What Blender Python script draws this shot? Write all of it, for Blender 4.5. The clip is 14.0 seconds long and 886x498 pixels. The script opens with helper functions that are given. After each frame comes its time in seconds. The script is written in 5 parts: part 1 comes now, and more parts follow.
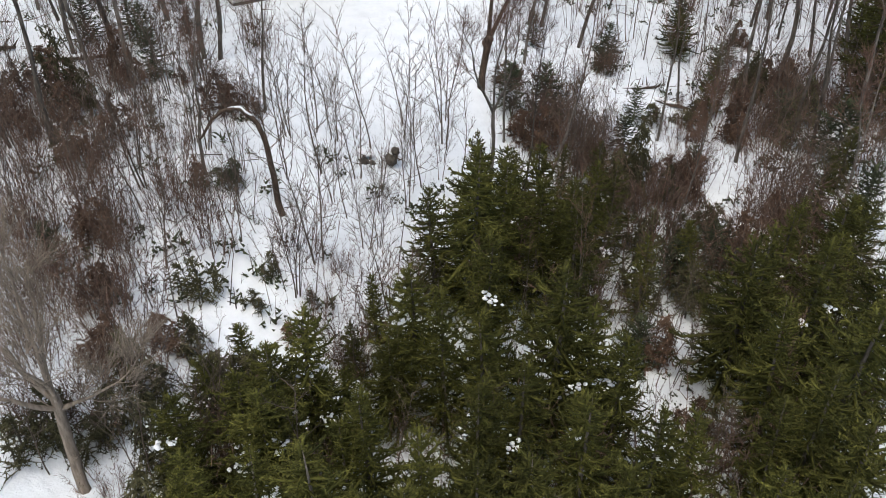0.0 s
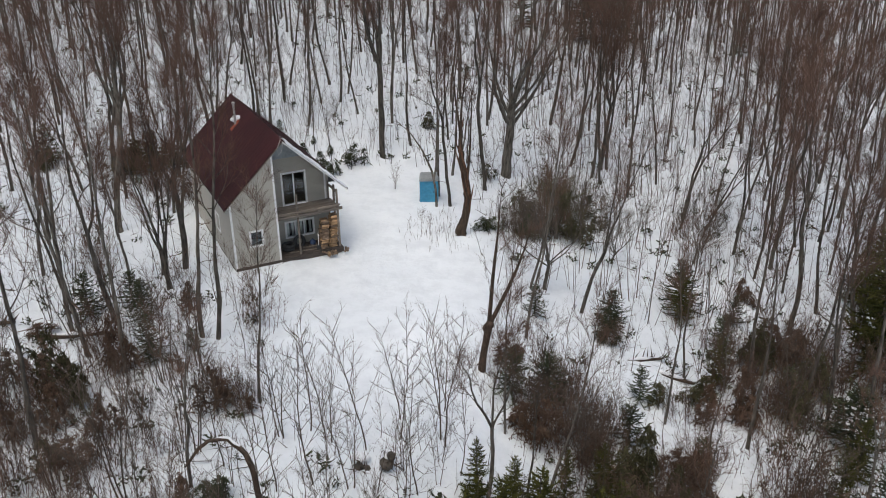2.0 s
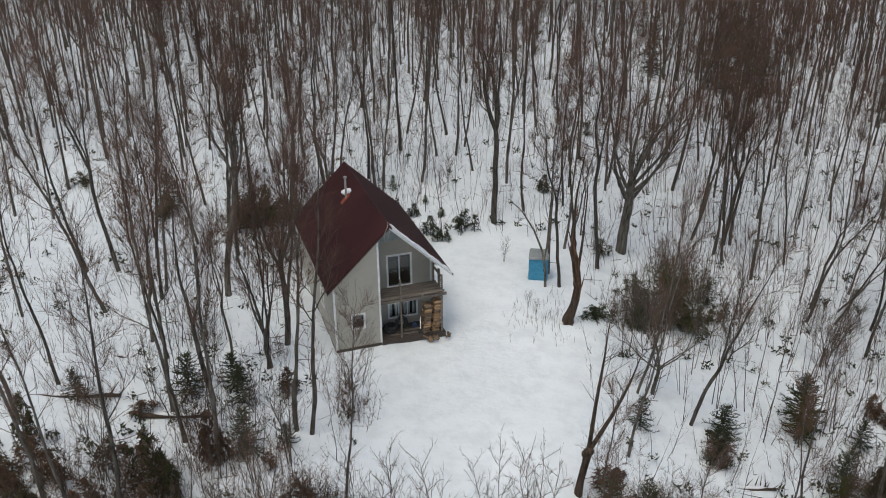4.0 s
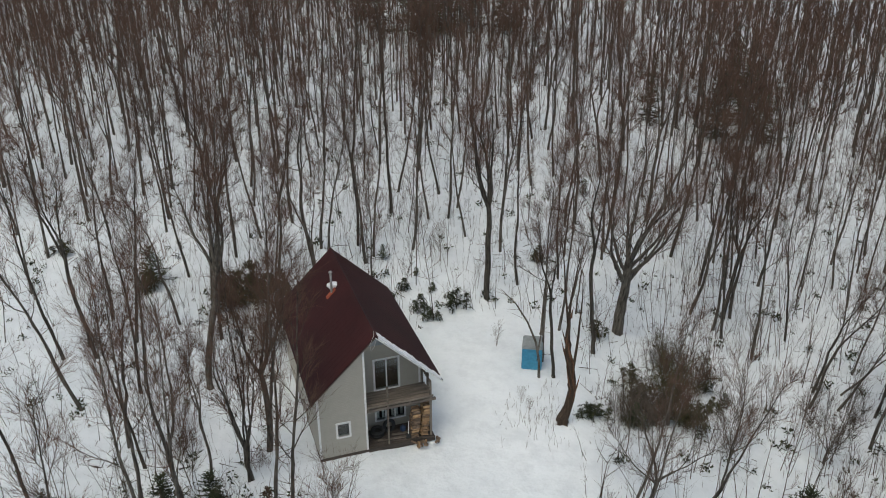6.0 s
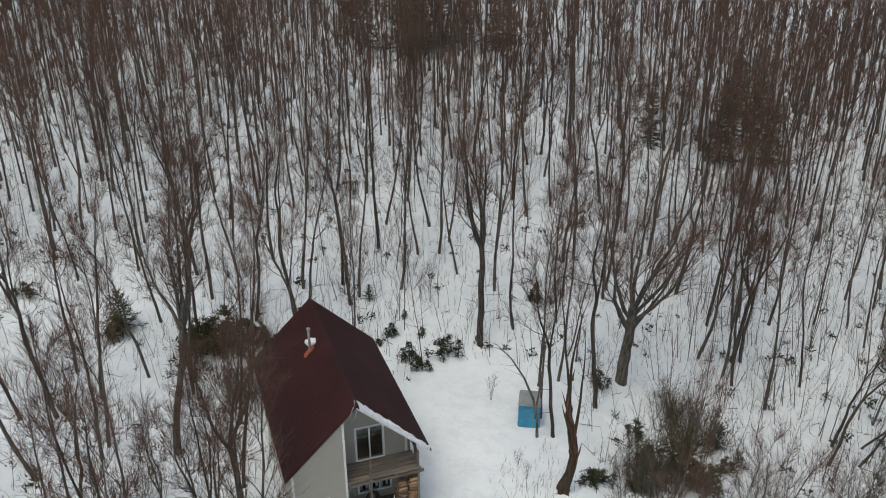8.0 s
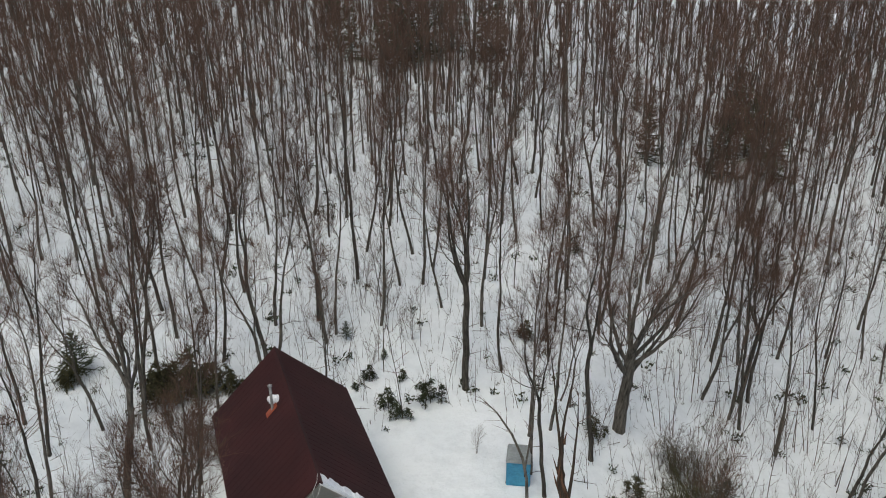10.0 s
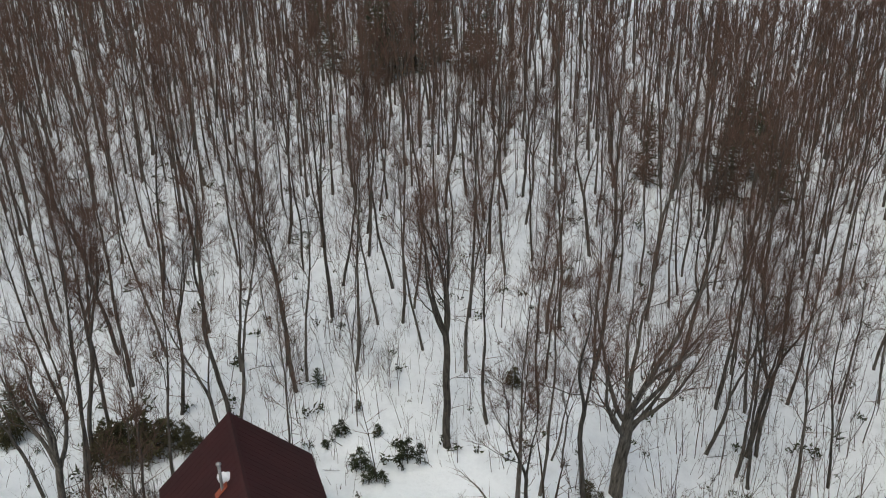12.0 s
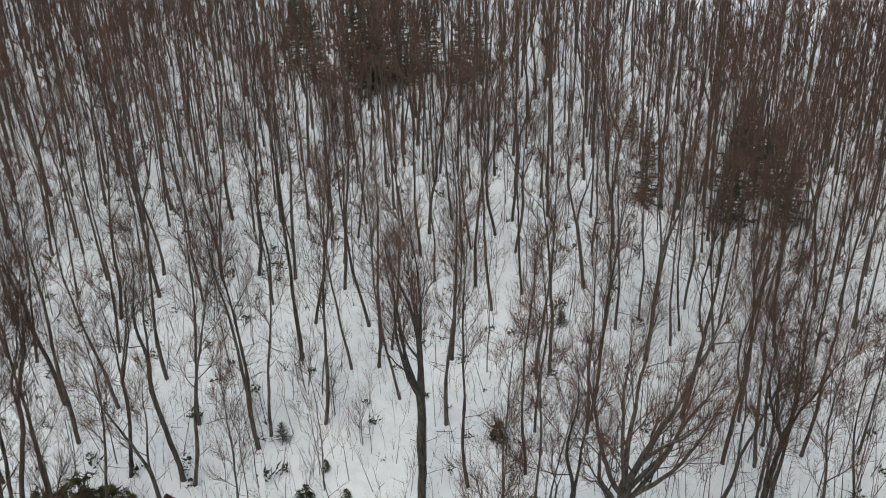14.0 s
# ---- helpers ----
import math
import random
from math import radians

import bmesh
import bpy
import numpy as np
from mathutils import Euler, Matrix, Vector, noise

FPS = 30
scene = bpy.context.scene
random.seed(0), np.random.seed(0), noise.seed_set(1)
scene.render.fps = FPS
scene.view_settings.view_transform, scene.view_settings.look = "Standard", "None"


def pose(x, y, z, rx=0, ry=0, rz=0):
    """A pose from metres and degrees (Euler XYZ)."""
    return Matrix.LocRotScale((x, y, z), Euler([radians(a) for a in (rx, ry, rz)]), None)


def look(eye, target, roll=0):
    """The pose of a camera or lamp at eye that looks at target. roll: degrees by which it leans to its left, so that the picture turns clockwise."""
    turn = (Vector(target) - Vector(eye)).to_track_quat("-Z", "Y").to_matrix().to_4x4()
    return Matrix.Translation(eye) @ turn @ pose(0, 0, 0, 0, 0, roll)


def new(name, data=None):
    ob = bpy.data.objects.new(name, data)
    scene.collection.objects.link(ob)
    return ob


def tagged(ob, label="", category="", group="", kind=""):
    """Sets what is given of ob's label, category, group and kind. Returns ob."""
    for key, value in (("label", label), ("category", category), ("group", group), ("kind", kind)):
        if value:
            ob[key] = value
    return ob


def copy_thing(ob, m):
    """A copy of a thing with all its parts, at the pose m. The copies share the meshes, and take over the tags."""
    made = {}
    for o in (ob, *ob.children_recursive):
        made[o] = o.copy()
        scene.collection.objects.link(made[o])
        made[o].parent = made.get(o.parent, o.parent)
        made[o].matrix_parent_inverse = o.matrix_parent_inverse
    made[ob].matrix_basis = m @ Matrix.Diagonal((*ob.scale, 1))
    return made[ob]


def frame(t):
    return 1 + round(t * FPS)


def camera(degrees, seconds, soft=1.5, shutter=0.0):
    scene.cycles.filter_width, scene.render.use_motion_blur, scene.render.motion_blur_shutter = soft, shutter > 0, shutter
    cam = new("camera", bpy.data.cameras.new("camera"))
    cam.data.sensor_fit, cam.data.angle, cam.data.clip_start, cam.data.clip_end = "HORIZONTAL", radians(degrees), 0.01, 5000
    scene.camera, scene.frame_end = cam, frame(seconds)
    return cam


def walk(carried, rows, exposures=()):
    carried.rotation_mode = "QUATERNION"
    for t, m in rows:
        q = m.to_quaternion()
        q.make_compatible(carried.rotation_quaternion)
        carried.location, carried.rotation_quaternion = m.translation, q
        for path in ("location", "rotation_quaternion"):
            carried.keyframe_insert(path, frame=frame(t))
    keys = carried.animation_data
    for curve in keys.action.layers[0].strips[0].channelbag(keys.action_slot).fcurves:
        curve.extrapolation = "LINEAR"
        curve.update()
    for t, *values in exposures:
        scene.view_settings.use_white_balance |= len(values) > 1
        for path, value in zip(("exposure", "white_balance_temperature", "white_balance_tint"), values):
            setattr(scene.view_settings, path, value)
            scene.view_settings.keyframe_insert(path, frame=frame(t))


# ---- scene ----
cam = camera(54.6, 14.0, soft=1.0)
PATH = [
    (0, (0.724, 0.341, 21.916), (0.663, 1.955, 20.737), -0.7),
    (0.5, (0.954, 1.226, 23.184), (0.892, 2.874, 22.053), -0.7),
    (1, (0.97, 2.297, 24.236), (0.911, 4.108, 23.39), -0.7),
    (1.5, (1.065, 3.245, 25.286), (1.003, 5.056, 24.441), -0.7),
    (2, (1.156, 4.244, 26.389), (1.067, 6.053, 25.541), -0.7),
    (2.5, (1.227, 5.187, 27.454), (0.928, 6.974, 26.608), -0.6),
    (3, (1.249, 6.129, 28.429), (0.897, 7.907, 27.584), -0.6),
    (5.5, (1.046, 11.317, 34.293), (0.699, 13.087, 33.429), -0.4),
    (6, (0.874, 12.589, 35.329), (0.53, 14.359, 34.464), -0.4),
    (6.5, (0.695, 13.848, 35.76), (0.355, 15.62, 34.897), -0.4),
    (7, (0.557, 15.115, 35.844), (0.22, 16.889, 34.984), -0.5),
    (7.5, (0.422, 16.368, 35.819), (0.087, 18.144, 34.962), -0.6),
    (8, (0.306, 17.668, 35.841), (-0.028, 19.444, 34.985), -0.6),
    (10.5, (0.504, 24.378, 35.768), (0.174, 26.156, 34.915), -1.2),
    (11, (0.64, 25.811, 35.75), (0.308, 27.59, 34.897), -1.3),
    (11.5, (0.552, 27.283, 35.889), (0.227, 29.06, 35.033), -1.2),
    (12, (0.46, 28.73, 35.923), (0.139, 30.509, 35.067), -1.1),
    (12.5, (0.504, 30.167, 35.971), (0.182, 31.945, 35.113), -1.2),
    (13, (0.697, 31.707, 35.976), (0.374, 33.484, 35.117), -1.3),
    (13.5, (0.803, 33.131, 36.009), (0.479, 34.907, 35.148), -1.3),
    (14, (0.898, 34.649, 35.911), (0.573, 36.425, 35.05), -1.5),
]
walk(cam, [(t, look(eye, target, roll)) for t, eye, target, roll in PATH],
     [(0.0, 0.76, 6450, 5), (1.0, 0.74, 6450, 5), (1.5, 0.53, 6450, 5), (2.0, 0.37, 6450, 5), (3.0, 0.25, 6450, 4), (5.5, 0.11, 6500, 0), (14.0, 0.28, 6550, 1)])
# ---- light ----
world = bpy.data.worlds.new("overcast_sky")
scene.world = world
world.use_nodes = True
wn = world.node_tree
sky = wn.nodes.new("ShaderNodeTexSky")
sky.sky_type = "NISHITA"
sky.sun_disc = False
sky.sun_elevation = radians(68)
sky.sun_rotation = radians(200)
sky.air_density, sky.dust_density, sky.ozone_density = 1.0, 5.0, 1.0
wn.links.new(sky.outputs[0], wn.nodes["Background"].inputs[0])
wn.nodes["Background"].inputs[1].default_value = 0.12
sun_data = bpy.data.lights.new("sun", "SUN")
sun_data.energy = 0.5
sun_data.angle = radians(60)
sun_data.color = (1.0, 0.96, 0.9)
sun = new("sun", sun_data)
sun.matrix_world = look((0, 0, 60), (math.sin(radians(20)) * 40, math.cos(radians(20)) * 40, 60 - 99))

# ---- materials ----


def shade(name, rough=0.8, metal=0.0):
    m = bpy.data.materials.new(name)
    m.use_nodes = True
    b = m.node_tree.nodes["Principled BSDF"]
    b.inputs["Roughness"].default_value = rough
    b.inputs["Metallic"].default_value = metal
    return m, m.node_tree, b


def noise_tex(nt, scale, detail=4.0, stretch=(1, 1, 1), rough=0.6):
    co = nt.nodes.new("ShaderNodeTexCoord")
    mp = nt.nodes.new("ShaderNodeMapping")
    mp.inputs["Scale"].default_value = stretch
    n = nt.nodes.new("ShaderNodeTexNoise")
    n.inputs["Scale"].default_value = scale
    n.inputs["Detail"].default_value = detail
    n.inputs["Roughness"].default_value = rough
    nt.links.new(co.outputs["Object"], mp.inputs["Vector"])
    nt.links.new(mp.outputs[0], n.inputs["Vector"])
    return n.outputs["Fac"]


def ramp(nt, fac, stops):
    r = nt.nodes.new("ShaderNodeValToRGB")
    while len(r.color_ramp.elements) < len(stops):
        r.color_ramp.elements.new(0.5)
    for e, (p, c) in zip(r.color_ramp.elements, stops):
        e.position, e.color = p, (*c, 1)
    nt.links.new(fac, r.inputs[0])
    return r.outputs[0]


def mix(nt, a, b, fac, how="MIX"):
    x = nt.nodes.new("ShaderNodeMixRGB")
    x.blend_type = how
    for sock, v in ((x.inputs[0], fac), (x.inputs[1], a), (x.inputs[2], b)):
        if isinstance(v, (int, float)):
            sock.default_value = v
        elif isinstance(v, tuple):
            sock.default_value = (*v, 1)
        else:
            nt.links.new(v, sock)
    return x.outputs[0]


def bump(nt, b, fac, strength, dist):
    x = nt.nodes.new("ShaderNodeBump")
    x.inputs["Strength"].default_value = strength
    x.inputs["Distance"].default_value = dist
    nt.links.new(fac, x.inputs["Height"])
    nt.links.new(x.outputs[0], b.inputs["Normal"])


def two_tone(name, dark, light, scale, rough=0.8, stretch=(1, 1, 1), metal=0.0, vary=0.0, island=0.0, bumpy=0.0, fine=6.0, spec=0.5, speckle=0.7):
    """Colour between two tones at two scales, varied from thing to thing and from piece to piece."""
    m, nt, b = shade(name, rough, metal)
    b.inputs["Specular IOR Level"].default_value = spec
    col = ramp(nt, noise_tex(nt, scale, 5, stretch), [(0.3, dark), (0.7, light)])
    small = noise_tex(nt, scale * fine, 3, stretch)
    col = mix(nt, col, ramp(nt, small, [(0.3, (0.75, 0.75, 0.75)), (0.7, (1.15, 1.15, 1.15))]), speckle, "MULTIPLY")
    if vary:
        o = nt.nodes.new("ShaderNodeObjectInfo")
        col = mix(nt, col, ramp(nt, o.outputs["Random"], [(0, (1 - vary,) * 3), (1, (1 + vary,) * 3)]), 1.0, "MULTIPLY")
    if island:
        g = nt.nodes.new("ShaderNodeNewGeometry")
        col = mix(nt, col, ramp(nt, g.outputs["Random Per Island"], [(0, (1 - island,) * 3), (1, (1 + island,) * 3)]), 1.0, "MULTIPLY")
    nt.links.new(col, b.inputs["Base Color"])
    if bumpy:
        bump(nt, b, small, 0.6, bumpy)
    return m


def snow_material():
    m, nt, b = shade("snow", 0.55)
    big = noise_tex(nt, 0.12, 4)
    fine = noise_tex(nt, 3.0, 6)
    col = ramp(nt, big, [(0.3, (0.72, 0.757, 0.79)), (0.7, (0.8, 0.83, 0.855))])
    litter = ramp(nt, noise_tex(nt, 9.0, 6, rough=0.75), [(0.62, (1, 1, 1)), (0.76, (0.5, 0.45, 0.4))])
    col = mix(nt, col, litter, 0.6, "MULTIPLY")
    mottle = ramp(nt, noise_tex(nt, 0.9, 5, rough=0.7), [(0.36, (0.9, 0.905, 0.91)), (0.56, (1.03, 1.03, 1.03))])
    col = mix(nt, col, mottle, 0.8, "MULTIPLY")
    nt.links.new(col, b.inputs["Base Color"])
    b.inputs["Subsurface Weight"].default_value = 0.0
    b.inputs["Specular IOR Level"].default_value = 0.2
    rough_up = mix(nt, fine, noise_tex(nt, 0.8, 5), 0.5)
    bump(nt, b, rough_up, 0.7, 0.22)
    return m


SNOW = snow_material()
SNOW_CAP = two_tone("settled_snow", (0.78, 0.8, 0.83), (0.88, 0.88, 0.9), 4.0, 0.5, bumpy=0.02)
BARK = two_tone("grey_brown_bark", (0.028, 0.0245, 0.0205), (0.175, 0.156, 0.133), 1.5, 0.9, (5, 5, 1.0), vary=0.35, bumpy=0.03, spec=0.12)
BARK_PALE = two_tone("pale_weathered_bark", (0.11, 0.09, 0.07), (0.3, 0.25, 0.2), 2.0, 0.9, (5, 5, 0.9), vary=0.15, bumpy=0.02, spec=0.12)
BARK_SNAG = two_tone("reddish_broken_bark", (0.03, 0.0225, 0.0175), (0.11, 0.08, 0.06), 2.0, 0.9, (4, 4, 0.7), bumpy=0.03, spec=0.12)
TWIG = two_tone("brown_twigs", (0.08, 0.0495, 0.037), (0.152, 0.096, 0.073), 0.6, 0.85, vary=0.3, island=0.3, spec=0.12)
TWIG_GREY = two_tone("grey_twigs", (0.075, 0.06, 0.049), (0.15, 0.122, 0.1), 0.6, 0.85, vary=0.25, island=0.3, spec=0.12)
BRUSH_TWIG = two_tone("rusty_brush", (0.085, 0.058, 0.045), (0.175, 0.122, 0.095), 0.7, 0.9, vary=0.25, island=0.4, spec=0.12)
TORN_WOOD = two_tone("torn_wood", (0.06, 0.033, 0.02), (0.18, 0.1, 0.066), 2.0, 0.85, (5, 5, 0.7), island=0.4, spec=0.12)
WITHERED = two_tone("withered_boughs", (0.075, 0.047, 0.032), (0.175, 0.112, 0.078), 1.2, 0.85, vary=0.3, island=0.4, spec=0.12)
OLIVE = two_tone("olive_boughs", (0.042, 0.04, 0.019), (0.118, 0.11, 0.058), 1.2, 0.8, vary=0.3, island=0.45, spec=0.12)
NEEDLES = two_tone("spruce_needles", (0.014, 0.017, 0.004), (0.115, 0.112, 0.027), 0.8, 0.7, vary=0.3, island=0.45, spec=0.12)
NEEDLES_DARK = two_tone("fir_needles", (0.028, 0.035, 0.018), (0.078, 0.087, 0.046), 1.0, 0.7, vary=0.3, island=0.4, spec=0.12)
DEAD = two_tone("dead_leaves", (0.07, 0.045, 0.03), (0.17, 0.11, 0.07), 2.0, 0.9, island=0.4)

# ---- mesh tools ----


class Shape:
    """Vertices and triangles gathered piece by piece."""

    def __init__(self):
        self.v, self.f = [], []

    def tube(self, pts, radii, sides, cap=False):
        n0 = len(self.v)
        ring = []
        for i, p in enumerate(pts):
            a = pts[min(i + 1, len(pts) - 1)] - pts[max(i - 1, 0)]
            a = a.normalized()
            s = a.cross(Vector((0.31, 0.95, 0.11)))
            if s.length < 0.2:
                s = a.cross(Vector((1, 0, 0)))
            s.normalize()
            w = a.cross(s)
            if radii[i] <= 0:
                ring.append([len(self.v)])
                self.v.append(p[:])
                continue
            k = []
            for j in range(sides):
                t = 2 * math.pi * j / sides
                k.append(len(self.v))
                self.v.append((p + (s * math.cos(t) + w * math.sin(t)) * radii[i])[:])
            ring.append(k)
        for a, b in zip(ring, ring[1:]):
            for j in range(sides):
                a0, a1 = a[j % len(a)], a[(j + 1) % len(a)]
                b0, b1 = b[j % len(b)], b[(j + 1) % len(b)]
                if a0 != a1:
                    self.f.append((a0, a1, b1))
                if b0 != b1:
                    self.f.append((a0, b1, b0))
        if cap and len(ring[-1]) > 2:
            for j in range(1, sides - 1):
                self.f.append((ring[-1][0], ring[-1][j], ring[-1][j + 1]))
        return n0

    def arrays(self):
        return np.array(self.v, dtype=np.float32).reshape(-1, 3), np.array(self.f, dtype=np.int32).reshape(-1, 3)

    def blade(self, p, q, w):
        """One thin needle spray or twig end."""
        d = (q - p).normalized()
        s = d.orthogonal().normalized()
        a = len(self.v) * 1.37
        s = (s * math.cos(a) + d.cross(s) * math.sin(a)) * w
        n = len(self.v)
        self.v += [(p - s)[:], (p + s)[:], q[:]]
        self.f.append((n, n + 1, n + 2))

    def blob(self, c, r, rng, flat=0.6, n=6, rings=3):
        """A rough lump."""
        rows = []
        for i in range(rings + 1):
            ph = math.pi * i / rings
            k = []
            for j in range(n if 0 < i < rings else 1):
                th = 2 * math.pi * j / n + i * 0.4
                q = rng.uniform(0.75, 1.2)
                k.append(len(self.v))
                self.v.append((c[0] + r * q * math.sin(ph) * math.cos(th), c[1] + r * q * math.sin(ph) * math.sin(th), c[2] + r * flat * math.cos(ph) * q))
            rows.append(k)
        for a, b in zip(rows, rows[1:]):
            for j in range(n):
                a0, a1, b0, b1 = a[j % len(a)], a[(j + 1) % len(a)], b[j % len(b)], b[(j + 1) % len(b)]
                if a0 != a1:
                    self.f.append((a0, b0, a1))
                if b0 != b1:
                    self.f.append((a1, b0, b1))


def mesh_of(name, v, f, mat, smooth=False):
    me = bpy.data.meshes.new(name)
    me.vertices.add(len(v))
    me.vertices.foreach_set("co", np.ascontiguousarray(v, dtype=np.float32).ravel())
    me.loops.add(len(f) * 3)
    me.loops.foreach_set("vertex_index", np.ascontiguousarray(f, dtype=np.int32).ravel())
    me.polygons.add(len(f))
    me.polygons.foreach_set("loop_start", np.arange(0, len(f) * 3, 3, dtype=np.int32))
    if smooth:
        me.polygons.foreach_set("use_smooth", np.ones(len(f), dtype=bool))
    me.materials.append(mat)
    me.update(calc_edges=True)
    me.validate()
    return me


def shape_part(name, sh, mat, parent, label="", smooth=False):
    v, f = sh.arrays()
    ob = new(name, mesh_of(name, v, f, mat, smooth))
    ob.parent = parent
    return tagged(ob, label)


def part(name, bm, mat, parent, label=""):
    me = bpy.data.meshes.new(name)
    bm.to_mesh(me)
    bm.free()
    me.materials.append(mat)
    ob = new(name, me)
    ob.parent = parent
    return tagged(ob, label)


def box(x0, x1, y0, y1, z0, z1, bevel=0.0):
    bm = bmesh.new()
    bmesh.ops.create_cube(bm, size=1.0)
    for v in bm.verts:
        v.co = Vector((x0 + (v.co.x + 0.5) * (x1 - x0), y0 + (v.co.y + 0.5) * (y1 - y0), z0 + (v.co.z + 0.5) * (z1 - z0)))
    if bevel:
        bmesh.ops.bevel(bm, geom=bm.edges[:], offset=bevel, segments=2, affect="EDGES")
    return bm


def prism(outline, y0, y1):
    """An outline in x and z, thickened from y0 to y1."""
    bm = bmesh.new()
    a = [bm.verts.new((x, y0, z)) for x, z in outline]
    b = [bm.verts.new((x, y1, z)) for x, z in outline]
    bm.faces.new(a)
    bm.faces.new(b[::-1])
    n = len(a)
    for i in range(n):
        bm.faces.new((a[i], b[i], b[(i + 1) % n], a[(i + 1) % n]))
    bmesh.ops.recalc_face_normals(bm, faces=bm.faces[:])
    return bm


def join(*bms):
    out = bmesh.new()
    for b in bms:
        tmp = bpy.data.meshes.new("tmp")
        b.to_mesh(tmp)
        b.free()
        out.from_mesh(tmp)
        bpy.data.meshes.remove(tmp)
    return out


# ---- ground ----


def soft_plus(d, k=2.0):
    return 0.5 * (d + np.sqrt(d * d + k * k))


def smooth_step(a, b, x):
    k = np.clip((x - a) / (b - a), 0, 1)
    return k * k * (3 - 2 * k)


def ground_z(x, y):
    """The plateau of the clearing, the bank that falls away beside it and the hillside behind."""
    x, y = np.asarray(x, float), np.asarray(y, float)
    edge = 1.0 - 6.0 * (1 - smooth_step(30, 46, y))
    z = 3.7 - 6.5 * (1 - np.exp(-soft_plus(x - edge) / 14))
    z = z + 0.12 * np.exp(-((x + 12.0) ** 2 + (y - 50.5) ** 2) / 60)
    return z + 0.15 * soft_plus(np.minimum(y, 600) - 66, 8) - 0.07 * soft_plus(33 - np.maximum(y, -40), 6) * smooth_step(-14, -4, x) + 0.03 * soft_plus(-16 - np.maximum(x, -150), 6)


def gz(x, y):
    return float(ground_z(x, y))


def in_clearing(x, y):
    """0 in the open snow, 1 in the woods."""
    a = smooth_step(0, 3, np.abs(x + 4.5 + (y - 50) * 0.05) - 4.2) + smooth_step(0, 4, np.abs(y - 49) - 13)
    return np.clip(a, 0, 1)


def build_ground():
    xs = np.concatenate([-np.geomspace(2600, 64, 26), np.arange(-62, 50, 0.75), np.geomspace(52, 2600, 26)])
    ys = np.concatenate([-np.geomspace(2600, 14, 20), np.arange(-12, 120, 0.75), np.geomspace(121, 3200, 40)])
    X, Y = np.meshgrid(xs, ys)
    Z = ground_z(X, Y)
    rough = 0.4 + 0.6 * in_clearing(X, Y)
    lump = np.array([noise.noise(Vector((x * 0.45, y * 0.45, 0.0))) * 0.17 + noise.noise(Vector((x * 1.1, y * 1.1, 3.0))) * 0.16 + noise.noise(Vector((x * 0.12, y * 0.12, 7.0))) * 0.3 for x, y in zip(X.ravel(), Y.ravel())]).reshape(X.shape)
    Z = Z + lump * rough
    nx, ny = len(xs), len(ys)
    idx = np.arange(nx * ny).reshape(ny, nx)
    a, b, c, d = idx[:-1, :-1].ravel(), idx[:-1, 1:].ravel(), idx[1:, 1:].ravel(), idx[1:, :-1].ravel()
    f = np.concatenate([np.stack([a, b, c], 1), np.stack([a, c, d], 1)])
    v = np.stack([X.ravel(), Y.ravel(), Z.ravel()], 1)
    ob = new("ground", mesh_of("ground", v, f, SNOW, True))
    tagged(ob, "snow-covered forest ground with a trodden open clearing", "ground", kind="structure")


build_ground()

# ---- where things grow: x, y, height (trees also: trunk width, lean in x and y) ----
FORKS = [
    (-30.9, 55.7, 16, 0.55, -0.01, -0.01), (16.7, 66.5, 12, 0.47, 0.1, -0.03),
    (18.9, 67.2, 9, 0.48, 0.33, -0.11), (8.5, 72.4, 14, 0.48, 0.02, -0.0), (-0.0, 67.5, 7, 0.4, 0.11, 0.0), (-1.0, 59.6, 13, 0.36, -0.02, -0.0),
    (-24.2, 47.7, 12, 0.41, 0.01, 0.01), (-20.0, 68.5, 17, 0.43, -0.03, -0.01), (-26.7, 64.2, 16, 0.5, 0.08, 0.06),
    (-23.1, 68.3, 13, 0.37, 0.03, 0.02), (-27.5, 60.6, 12, 0.56, -0.12, -0.11), (-18.2, 43.0, 16, 0.45, 0.04, 0.02)]
FORKS_B = [
    (7.1, 48.8, 13, 0.37, 0.13, -0.02), (16.2, 64.7, 12, 0.4, 0.16, -0.04)]
POLES = [
    (-28.8, 50.3, 16, 0.48, -0.17, -0.14), (-33.0, 55.0, 15, 0.4, -0.07, -0.06), (-32.5, 60.4, 15, 0.38, -0.01, -0.0), (-26.4, 53.7, 14, 0.34, 0.04, 0.03),
    (-23.8, 59.5, 16, 0.43, 0.07, 0.04), (-29.3, 58.0, 15, 0.32, 0.11, 0.07), (-6.5, 74.7, 15, 0.35, 0.03, 0.0), (-11.1, 80.8, 15, 0.29, 0.04, 0.01),
    (-16.9, 71.6, 16, 0.35, -0.06, -0.02), (-18.1, 73.7, 15, 0.32, 0.02, 0.01), (-16.5, 72.6, 15, 0.31, 0.0, 0.0), (-13.5, 73.8, 16, 0.36, 0.08, 0.02),
    (-13.2, 78.7, 15, 0.28, -0.01, -0.0), (-2.3, 64.5, 14, 0.31, 0.02, 0.0), (-0.6, 60.0, 9, 0.33, -0.08, -0.0)]
